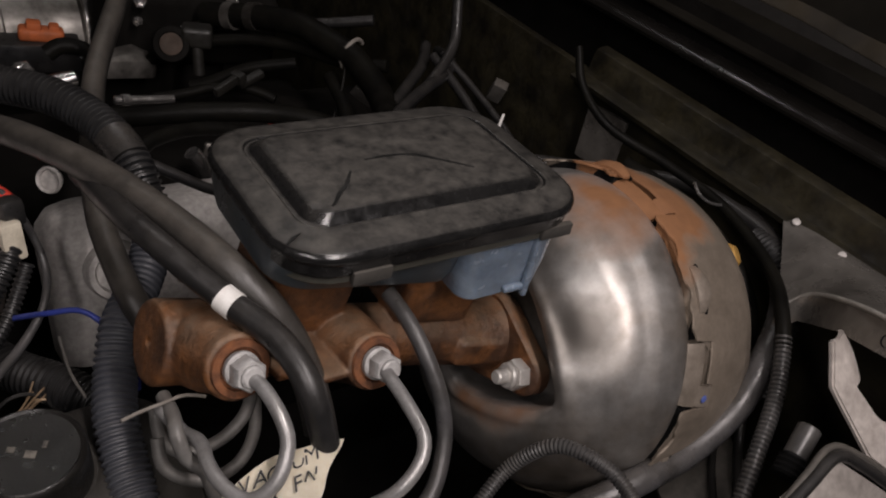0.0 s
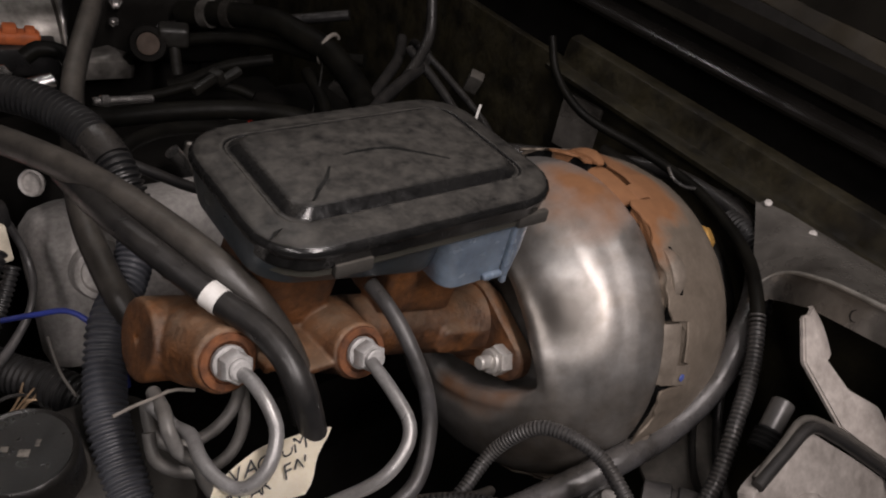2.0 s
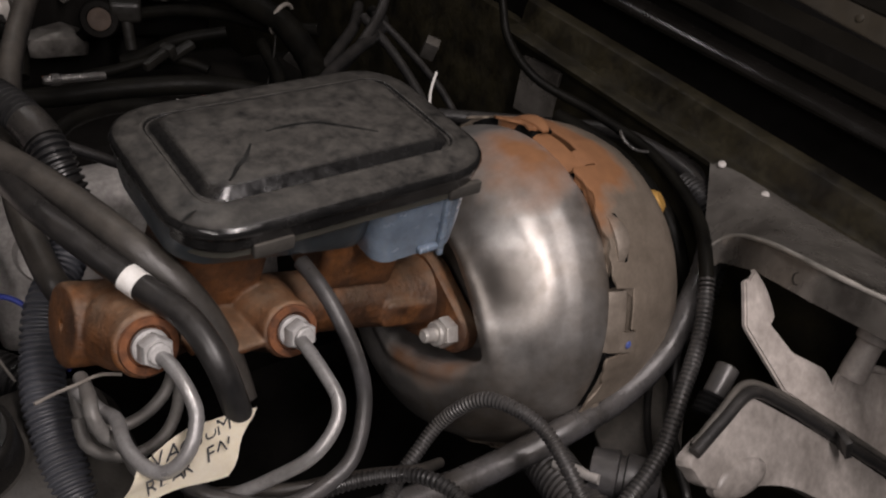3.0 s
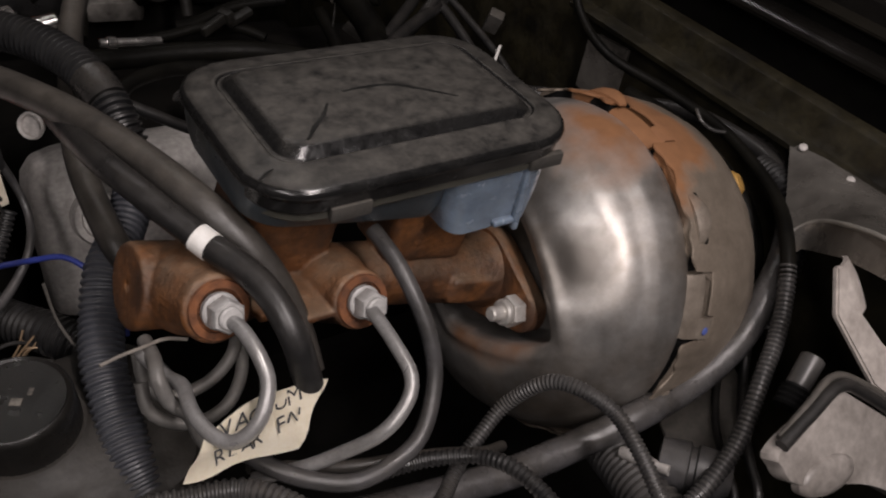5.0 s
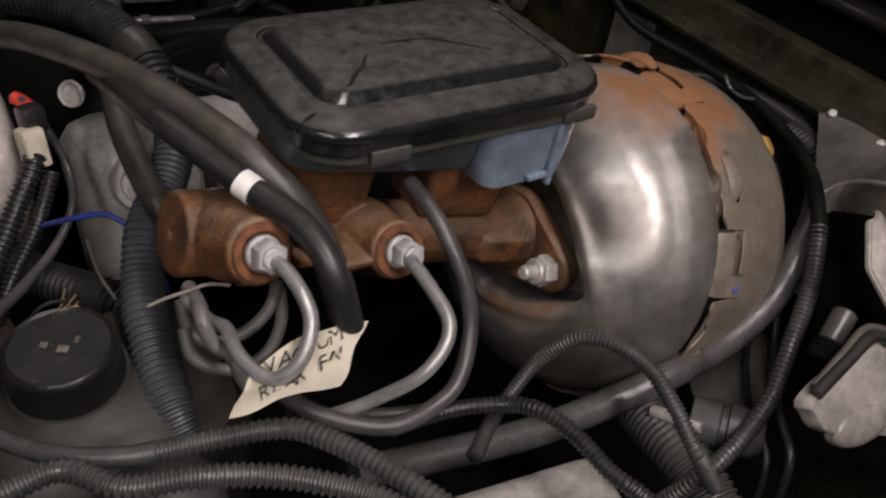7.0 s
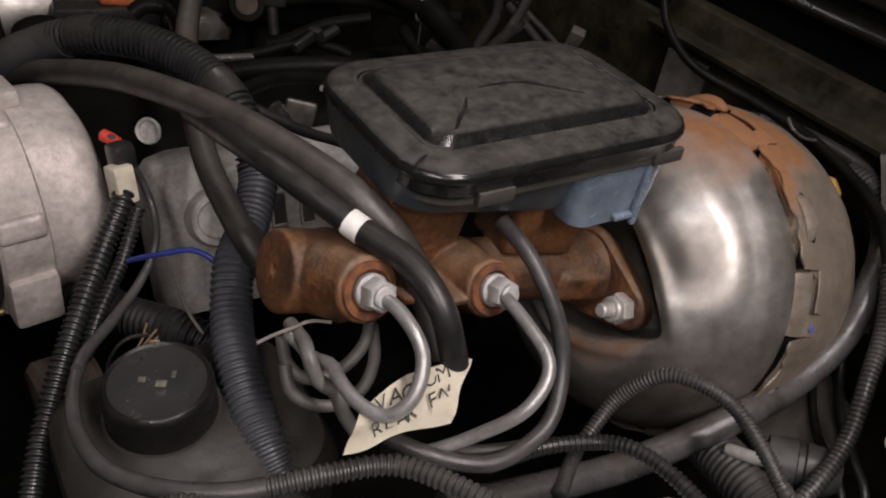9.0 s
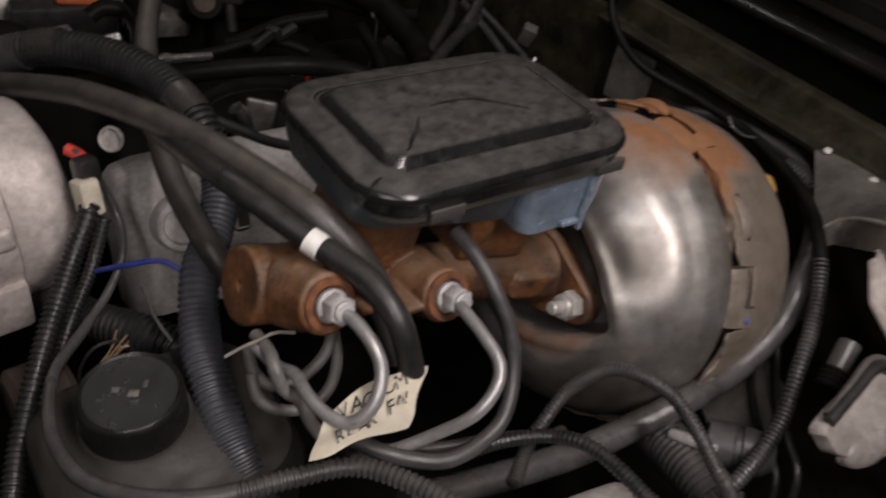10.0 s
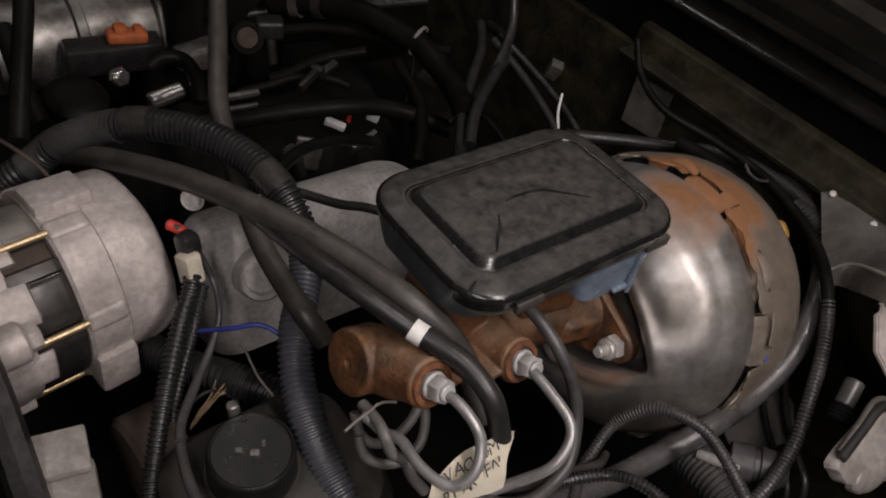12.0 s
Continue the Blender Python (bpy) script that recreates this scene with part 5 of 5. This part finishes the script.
for k in range(13):
    edge = Vector((0.1806, -0.1484, 0.9048)).lerp(Vector((0.1862, -0.1660, 0.8850)), k / 12)
    wide = 0.0095 * (0.75 + 0.25 * math.sin(math.pi * k / 12))
    row = [edge + Vector((0.95, 0.22, 0.22)) * 1.5 * wide * math.sin(a) - BN * (0.0015 + 0.6 * wide * (1 - math.cos(a))) for a in [math.pi / 2 * j / 7 for j in range(8)]]
    curl_rows.append(row + [q - BN * 0.002 - Vector((0.0012, 0, 0)) for q in row[::-1]])
part("curled_flange", loops_mesh(curl_rows), PALE, bracket)
part("stiffening_rib", sweep([(0.246, -0.2025, 0.858), (0.262, -0.208, 0.853), (0.285, -0.214, 0.848)], 0.0022, 10, 0.003), PALE, bracket)
part("socket", moved(lathe([(-0.004, 0.0074), (0, 0.0078), (0.018, 0.0070), (0.0195, 0.0088), (0.0250, 0.0092), (0.0280, 0.0072), (0.0295, 0.003), (0.0298, 0.0005)], 28), basis((0.235, -0.199, 0.857), (0.30, 0.10, 0.60))), PALE, bracket, "pale round socket")
box = thing("pale_cover", (0.16, -0.21, 0.80), "pale grey cover with dark rubber edging", "cover")
outline = [(0.155, -0.186, 0.866), (0.107, -0.192, 0.856), (0.105, -0.198, 0.849), (0.116, -0.206, 0.839), (0.17, -0.221, 0.822), (0.239, -0.262, 0.774), (0.31, -0.303, 0.726), (0.33, -0.292, 0.744), (0.25, -0.242, 0.801), (0.197, -0.209, 0.839)]
PN = Vector((-0.029, -0.783, 0.621)).normalized()
mid = sum((Vector(p) for p in outline), Vector()) / len(outline)
flat = [Vector(p) - PN * (Vector(p) - mid).dot(PN) for p in outline]
plate_ring = smooth_path(flat + [flat[0]], 0.003)[:-1]
part("plate", loops_mesh([[mid + (q - mid) * k + PN * h for q in plate_ring] for k, h in ((0.97, -0.010), (1.0, -0.009), (1.0, -0.0025), (0.985, -0.0005), (0.96, 0.0))]), PALE_DARKER, box)
scoop = moved(lathe([(-0.006, 0.0195), (0.0, 0.0190), (0.003, 0.0165), (0.0048, 0.010), (0.0053, 0.0004)], 40), Matrix.Diagonal((0.7, 1.0, 0.50, 1)))
part("rounded_corner", moved(scoop, basis((0.134, -0.2075, 0.8375), (-0.08, -0.86, 0.50))), PALE_DARKER, box)
part("inner_bead", sweep([(0.110, -0.1885, 0.857), (0.132, -0.184, 0.865), (0.153, -0.180, 0.870), (0.172, -0.187, 0.863), (0.199, -0.203, 0.846), (0.252, -0.236, 0.810)], 0.0020, 10), CATCH, box, "dusty grey inner bead")
part("tab", moved(rbox(0.004, 0.010, 0.014, 0.001), basis((0.205, -0.222, 0.838), (0.6, -0.3, 0.3))), RUBBER, box)
part("rubber_edge", sweep([(0.107, -0.192, 0.857), (0.130, -0.188, 0.864), (0.152, -0.185, 0.869), (0.170, -0.192, 0.861), (0.197, -0.208, 0.843), (0.25, -0.241, 0.806), (0.28, -0.26, 0.79)], 0.0032, 12), RUBBER, box, "dark rubber edging")
part("stub", moved(lathe([(0, 0.005), (0.001, 0.0062), (0.018, 0.0064), (0.019, 0.005)], 20), basis((0.157, -0.167, 0.846), (0.62, 0.25, 0.5))), CONDUIT_GREY, box)
part("stub_boot", moved(lathe([(k * 0.0015, 0.0085 if k % 2 else 0.0074) for k in range(8)], 20), basis((0.149, -0.171, 0.839), (0.62, 0.25, 0.5))), SEAL_AND_GAP, box, "black ribbed boot")

# ---- engine behind the reservoir ----
engine = thing("engine_block", (0.02, 0.45, 0.52), "grimy engine with intake parts, coloured dark for shade", "engine")
part("block", moved(rbox(0.62, 0.36, 0.20, 0.02, 3), Matrix.Translation((-0.08, 0.42, 0.60))), SHADED_DARK, engine)
part("valve_cover", moved(loops_mesh([rrect(0.20, 0.07, 0.03, -0.05), rrect(0.20, 0.07, 0.03, 0.0), rrect(0.185, 0.055, 0.03, 0.02), rrect(0.15, 0.03, 0.02, 0.024)]), pose(0.03, 0.34, 0.765, 0, 0, 0)), SHADED_DARK, engine, "dull black valve cover")
intake = part("intake_tube", moved(lathe([(0, 0.03), (0, 0.043), (0.07, 0.045), (0.072, 0.049), (0.080, 0.049), (0.082, 0.045), (0.145, 0.046), (0.147, 0.051), (0.156, 0.050), (0.160, 0.040), (0.160, 0.03)], 48), basis((-0.18, 0.525, 0.796), (1, 0.0, 0.0))), WORNALU, engine, "worn bright metal intake tube")
part("hose_clamp", moved(lathe([(0, 0.0525), (0, 0.0545), (0.006, 0.0545), (0.006, 0.0525)], 40), basis((-0.0320, 0.525, 0.796), (1, 0, 0))), CHROME, intake)
part("sensor_block", moved(rbox(0.085, 0.03, 0.026, 0.004), pose(-0.088, 0.455, 0.811, 0, 0, -8)), RUBBER, engine)
part("orange_cap", moved(joined(rbox(0.036, 0.016, 0.011, 0.004, 3), moved(rbox(0.012, 0.013, 0.010, 0.003), Matrix.Translation((-0.006, 0, 0.006))), moved(rbox(0.009, 0.012, 0.008, 0.003), Matrix.Translation((0.010, 0.001, 0.005)))), pose(-0.076, 0.452, 0.829, 0, 4, -8)), ORANGE, engine, "rusty orange cap")
part("bolt", moved(joined(hexnut(0.009, 0.010), moved(rod(0.0055, 0.006, 0.001, 16), Matrix.Translation((0.010, 0, 0)))), basis((-0.101, 0.415, 0.812), (0.2, -0.8, 0.5))), CHROME, engine)
part("fitting", moved(rod(0.007, 0.03, 0.002, 18), basis((-0.105, 0.325, 0.842), (0.9, 0.1, 0.1))), CHROME, engine, "bright metal fitting")
part("metal_rail", moved(joined(rod(0.0036, 0.050, 0.001, 18), moved(rod(0.0050, 0.008, 0.001, 18), Matrix.Translation((0.006, 0, 0))), moved(rod(0.0028, 0.046, 0.0006, 12), Matrix.Translation((0.004, 0, -0.013)))), basis((-0.045, 0.350, 0.814), (1, 0.02, -0.08))), CHROME, engine, "bright metal rail")
part("sensor_body", moved(joined(rbox(0.026, 0.020, 0.018, 0.004, 3), moved(rod(0.005, 0.028, 0.001, 14), basis((0.0, -0.004, -0.006), (0.1, -0.2, -1)))), pose(0.041, 0.401, 0.843, 0, 0, -20)), TIEGREY_SHADED, engine, "greyed plastic sensor, coloured dark for shade")
part("hose_clip", moved(joined(rbox(0.030, 0.006, 0.008, 0.002), moved(rbox(0.008, 0.012, 0.010, 0.002), Matrix.Translation((0.012, 0, 0)))), pose(0.038, 0.318, 0.836, 0, -14, 25)), TIEGREY_SHADED, engine)
part("hose_clip", moved(rbox(0.024, 0.008, 0.006, 0.002), pose(0.062, 0.329, 0.834, 10, -20, 10)), TIEGREY_SHADED, engine)
part("round_cap", moved(lathe([(0, 0.024), (0.010, 0.024), (0.014, 0.020), (0.016, 0.012), (0.016, 0.0005)], 28), basis((-0.154, 0.352, 0.834), (0.1, -0.3, 1))), RUBBER_SHADED, engine)
part("bracket_strip", moved(joined(rbox(0.030, 0.004, 0.012, 0.001), moved(hexnut(0.005, 0.006), basis((0.006, -0.002, 0), (0, -1, 0)))), pose(0.054, 0.249, 0.808, 20, -10, 15)), WORNALU, engine)
part("bracket_strip", moved(rbox(0.022, 0.004, 0.010, 0.001), pose(0.145, 0.282, 0.833, 20, 30, -35)), WORNALU, engine)
part("sensor_cup", moved(lathe([(-0.020, 0.015), (0.0, 0.0165), (0.003, 0.0150), (0.003, 0.0105), (0.0, 0.0100)], 28), basis((0.018, 0.4, 0.837), (-0.3, -0.85, 0.4))), SHADED_DARK, engine)
part("sensor_face", moved(lathe([(-0.004, 0.0098), (0.001, 0.0096), (0.0018, 0.0070), (0.0012, 0.0004)], 28), basis((0.018, 0.4, 0.837), (-0.3, -0.85, 0.4))), RUST_DULL, engine, "dull brown sensor face")
# Bright bolts added to stand for small glints on the engine.
for p, d, r in (((0.004, 0.44, 0.858), (-0.2, -0.7, 0.7), 0.0060), ((0.0, 0.44, 0.841), (0.3, -0.7, 0.6), 0.0045), ((0.089, 0.44, 0.855), (-0.4, -0.6, 0.7), 0.0065)):
    part("bolt", moved(joined(hexnut(r, r), moved(rod(r * 0.6, r * 0.7, 0.0006, 12), Matrix.Translation((r, 0, 0)))), basis(p, d)), CHROME, engine)
part("heat_shield", moved(loops_mesh([[(x, y + 0.004 * noise.noise(Vector((x * 90, y * 90, 2.0))), h + 0.006 * noise.noise(Vector((x * 70, y * 70, 0.0)))) for x, y, h in rrect(0.026 * q, 0.016 * q, 0.006, z)] for q, z in ((0.95, -0.016), (1.0, -0.008), (0.9, 0.0), (0.5, 0.004))]), Matrix.Translation((-0.011, 0.44, 0.811))), WORNALU, engine, "crumpled bright metal shield")
part("rear_casting", moved(rbox(0.17, 0.05, 0.07, 0.012, 3), pose(0.055, 0.474, 0.826, 0, 4, -4)), SHADED_DARK, engine)
part("rear_plenum", moved(rbox(0.16, 0.10, 0.08, 0.02, 3), pose(0.02, 0.52, 0.77, 0, 0, -6)), SHADED_DARK, engine)
part("cup", moved(lathe([(0, 0.003), (0, 0.0080), (0.002, 0.0088), (0.004, 0.0080), (0.003, 0.0066), (-0.004, 0.006), (-0.004, 0.001)], 28), basis((-0.121, 0.205, 0.838), (-0.6, -0.6, 0.3))), GREYCAST, engine, "grey round cup")
for nm, p, size, m, lab in (("connector", (0.228, 0.208, 0.867), (0.012, 0.010, 0.018), CATCH, "pale plastic wire connector behind the booster"),
                            ("connector", (0.047, 0.285, 0.806), (0.019, 0.006, 0.007), WHITE, "white plastic wire connector on the engine"),
                            ("connector", (0.077, 0.270, 0.815), (0.011, 0.006, 0.007), WHITE, "white plastic wire connector on the engine")):
    single_at(single(nm, moved(rbox(*size, 0.0012), Matrix.Translation(p) @ pose(0, 0, 0, 20, 15, -40)), m, lab, "connector", "", "connectors"))
single_at(single("red_stub", moved(rod(0.0022, 0.018, 0.0008, 12), basis((0.063, 0.288, 0.802), (0.1, 0, 1))), RED, "red insulated terminal stub on the engine", "terminal"))
neck = thing("thermostat_neck", (0.002, 0.268, 0.775), "glossy metal neck with a grey flange behind the looms", "pipe neck")
part("neck_tube", sweep([(0.004, 0.270, 0.775), (-0.001, 0.265, 0.790), (-0.006, 0.262, 0.802), (-0.012, 0.262, 0.811)], 0.0062, 18, 0.002), CHROME, neck, "bright curved metal tube")
part("neck_flange", moved(rbox(0.026, 0.004, 0.030, 0.003, 3), pose(0.014, 0.275, 0.790, -15, 12, -20)), WORNALU, neck, "dull worn metal flange")

# ---- under and beside the booster ----
loom("wire_loom", "wide grey ribbed duct below the booster", [(0.155, -0.070, 0.735), (0.125, -0.092, 0.745), (0.112, -0.125, 0.755), (0.105, -0.160, 0.760), (0.100, -0.20, 0.750)], 0.0155, 0.0040, 0.0014, CONDUIT_GREY, 26)
sensor = thing("pressure_sensor", (0.115, -0.14, 0.76), "small metal sensor with a greyed plug below the booster", "sensor")
part("barrel", moved(lathe([(0, 0.002), (0, 0.0032), (0.002, 0.0038), (0.018, 0.0038), (0.020, 0.003), (0.03, 0.003)], 24), basis((0.106, -0.121, 0.770), (0.25, -0.9, 0.35))), STEEL, sensor, "short bright metal barrel")
part("plug", moved(joined(lathe([(0, 0.009), (0.001, 0.0135), (0.016, 0.0150), (0.017, 0.0125), (0.020, 0.0125), (0.021, 0.0145), (0.034, 0.0135), (0.040, 0.009), (0.040, 0.001)], 26)), basis((0.120, -0.136, 0.772), (0.5, -0.7, 0.15))), HOSE_GREY, sensor, "greyed rubber plug")
single_at(single("mounting_plate", sheet([(0.187, -0.075, 0.752), (0.160, -0.108, 0.749), (0.150, -0.125, 0.752), (0.165, -0.140, 0.755), (0.192, -0.150, 0.760), (0.215, -0.130, 0.766), (0.232, -0.085, 0.770)], 0.003, (-0.3, -0.2, 0.9)), CATCH, "dull dusty metal plate below the booster", "bracket"))
hose("thin_wire", "thin black wire hanging beside the booster hose", "wire", [(0.222, -0.088, 0.800), (0.206, -0.105, 0.770), (0.178, -0.132, 0.764), (0.160, -0.158, 0.764), (0.150, -0.175, 0.755), (0.142, -0.188, 0.700)], 0.0024, RUBBER, 10)
hose("thin_wire", "thin black wire hanging beside the booster hose", "wire", [(0.232, -0.095, 0.806), (0.220, -0.112, 0.776), (0.196, -0.135, 0.768), (0.176, -0.160, 0.766), (0.165, -0.180, 0.755), (0.156, -0.192, 0.700)], 0.0030, RUBBER, 10)
loom("wire_loom", "black ribbed tube standing behind the booster", [(0.278, -0.030, 0.868), (0.272, -0.055, 0.868), (0.264, -0.078, 0.856), (0.250, -0.092, 0.835), (0.236, -0.10, 0.800)], 0.0085, 0.0036, 0.0013, CONDUIT, 18)

# ---- lower front: steering pump parts, belt and bare wires ----
ledge = thing("pump_bracket", (-0.255, 0.04, 0.74), "pale grey stepped pump bracket below the alternator", "bracket")
part("upper_step", moved(rbox(0.029, 0.030, 0.006, 0.002), basis((-0.264, 0.058, 0.815), (1, -0.2, 0))), PALE_DARKER, ledge)
part("lower_step", moved(rbox(0.031, 0.030, 0.045, 0.003), basis((-0.267, 0.040, 0.788), (1, -0.2, 0))), PALE_DARKER, ledge)
part("face", moved(rbox(0.029, 0.006, 0.05, 0.002), basis((-0.267, 0.022, 0.780), (1, -0.2, 0))), PALE_DARKER, ledge)
single_at(single("drive_belt", sweep([(-0.292, 0.16, 0.90), (-0.286, 0.11, 0.872), (-0.285, 0.07, 0.845), (-0.287, 0.02, 0.80), (-0.29, -0.03, 0.74)], 0.0095, 8), RUBBER, "black rubber drive belt before the alternator", "belt"))
single_at(single("steering_pump", moved(lathe([(0, 0.001), (0, 0.030), (0.004, 0.034), (0.03, 0.034), (0.034, 0.030), (0.034, 0.001)], 40), basis((-0.222, 0.085, 0.732), (1, 0.1, 0))), RUST_DULL, "dull rust-brown pump body below the alternator", "pump"))
for k in range(9):
    fan = k / 8
    hose("copper_strand", "thin bare strand of a frayed wire", "wire",
         [(-0.181 + 0.006 * fan, 0.083 + 0.003 * fan, 0.748 + 0.002 * (k % 3)), (-0.174 + 0.006 * fan, 0.085, 0.759 + 0.002 * (k % 2)),
          (-0.166 + 0.007 * fan, 0.086 - 0.003 * fan, 0.769 + 0.002 * (k % 3)), (-0.161 + 0.011 * fan, 0.088 - 0.006 * fan, 0.776 + 0.003 * ((k * 3) % 4) - 0.006 * fan)], 0.00045 + 0.00008 * (k % 3), COPPER, 6, "frayed strands")
hose("thin_wire", "thin black wire bent over the frayed strands", "wire", [(-0.186, 0.080, 0.742), (-0.184, 0.082, 0.765), (-0.174, 0.084, 0.778), (-0.160, 0.085, 0.776), (-0.150, 0.085, 0.760)], 0.0011, RUBBER, 8)
single_at(single("metal_stub", moved(rod(0.0045, 0.022, 0.001, 16), basis((-0.150, 0.075, 0.741), (-0.1, 0.2, 1))), STEEL, "small bright metal stub behind the cap", "pipe stub"))
loom("wire_loom", "wide black ribbed duct behind the cap", [(-0.185, 0.150, 0.768), (-0.166, 0.119, 0.767), (-0.147, 0.092, 0.772), (-0.130, 0.071, 0.770), (-0.112, 0.050, 0.76)], 0.0125, 0.0042, 0.0016, CONDUIT, 20)

# ---- fender ledge near the camera ----
single_at(single("fender_ledge", moved(rbox(0.22, 0.13, 0.06, 0.014, 4), pose(-0.068, -0.180, 0.750, 0, -2, -9)), LEDGE, "stained pale sheet ledge of the inner fender", "body panel"))

single_at(single("domed_plug", moved(lathe([(-0.06, 0.026), (-0.03, 0.027), (-0.012, 0.0245), (-0.004, 0.018), (-0.0008, 0.009), (0, 0.0005)], 36), basis((-0.154, -0.083, 0.815), (0.05, -0.1, 1))), HOSE_GREY, "greyed domed rubber plug on the fender side", "plug"))

hose("thin_wire", "orange-brown wire at the engine's front", "wire", [(-0.245, 0.26, 0.90), (-0.228, 0.243, 0.893), (-0.212, 0.224, 0.878), (-0.206, 0.21, 0.86)], 0.0014, RUST_DULL, 8)
hose("thin_hose", "thin black cable behind the booster", "hose", [(0.190, 0.255, 0.880), (0.198, 0.215, 0.862), (0.197, 0.170, 0.845), (0.190, 0.130, 0.825)], 0.0040, RUBBER, 10)
hose("thin_hose", "thin black cable behind the booster", "hose", [(0.205, 0.262, 0.878), (0.216, 0.225, 0.862), (0.222, 0.180, 0.845), (0.215, 0.130, 0.830)], 0.0032, RUBBER, 10)
hose("thin_wire", "thin black wire hanging on the engine", "wire", [(0.128, 0.290, 0.872), (0.122, 0.280, 0.845), (0.110, 0.268, 0.82)], 0.0014, RUBBER_SHADED, 8)
hose("thin_hose", "black cable along the firewall behind the booster", "hose", [(0.20, 0.150, 0.840), (0.250, 0.100, 0.850), (0.280, 0.040, 0.868), (0.285, -0.02, 0.872), (0.275, -0.06, 0.868)], 0.0058, RUBBER, 12)
hose("thin_hose", "black rubber hose curving round the booster", "hose", [(0.249, 0.072, 0.871), (0.257, 0.034, 0.869), (0.257, -0.009, 0.864), (0.252, -0.045, 0.853), (0.249, -0.068, 0.831), (0.247, -0.080, 0.795), (0.240, -0.081, 0.755)], 0.0062, RUBBER_SHADED, 16)
hose("wire_clip", "small bright metal clip behind the booster", "clip", [(0.240, 0.006, 0.897), (0.243, 0.001, 0.890), (0.249, -0.006, 0.886), (0.258, -0.010, 0.885)], 0.0012, CHROME, 8)
hose("upright_pipe", "dark upright pipe beside the alternator", "pipe", [(-0.176, 0.33, 1.00), (-0.190, 0.295, 0.958), (-0.206, 0.262, 0.93), (-0.222, 0.23, 0.900)], 0.0065, RUBBER_SHADED, 14)
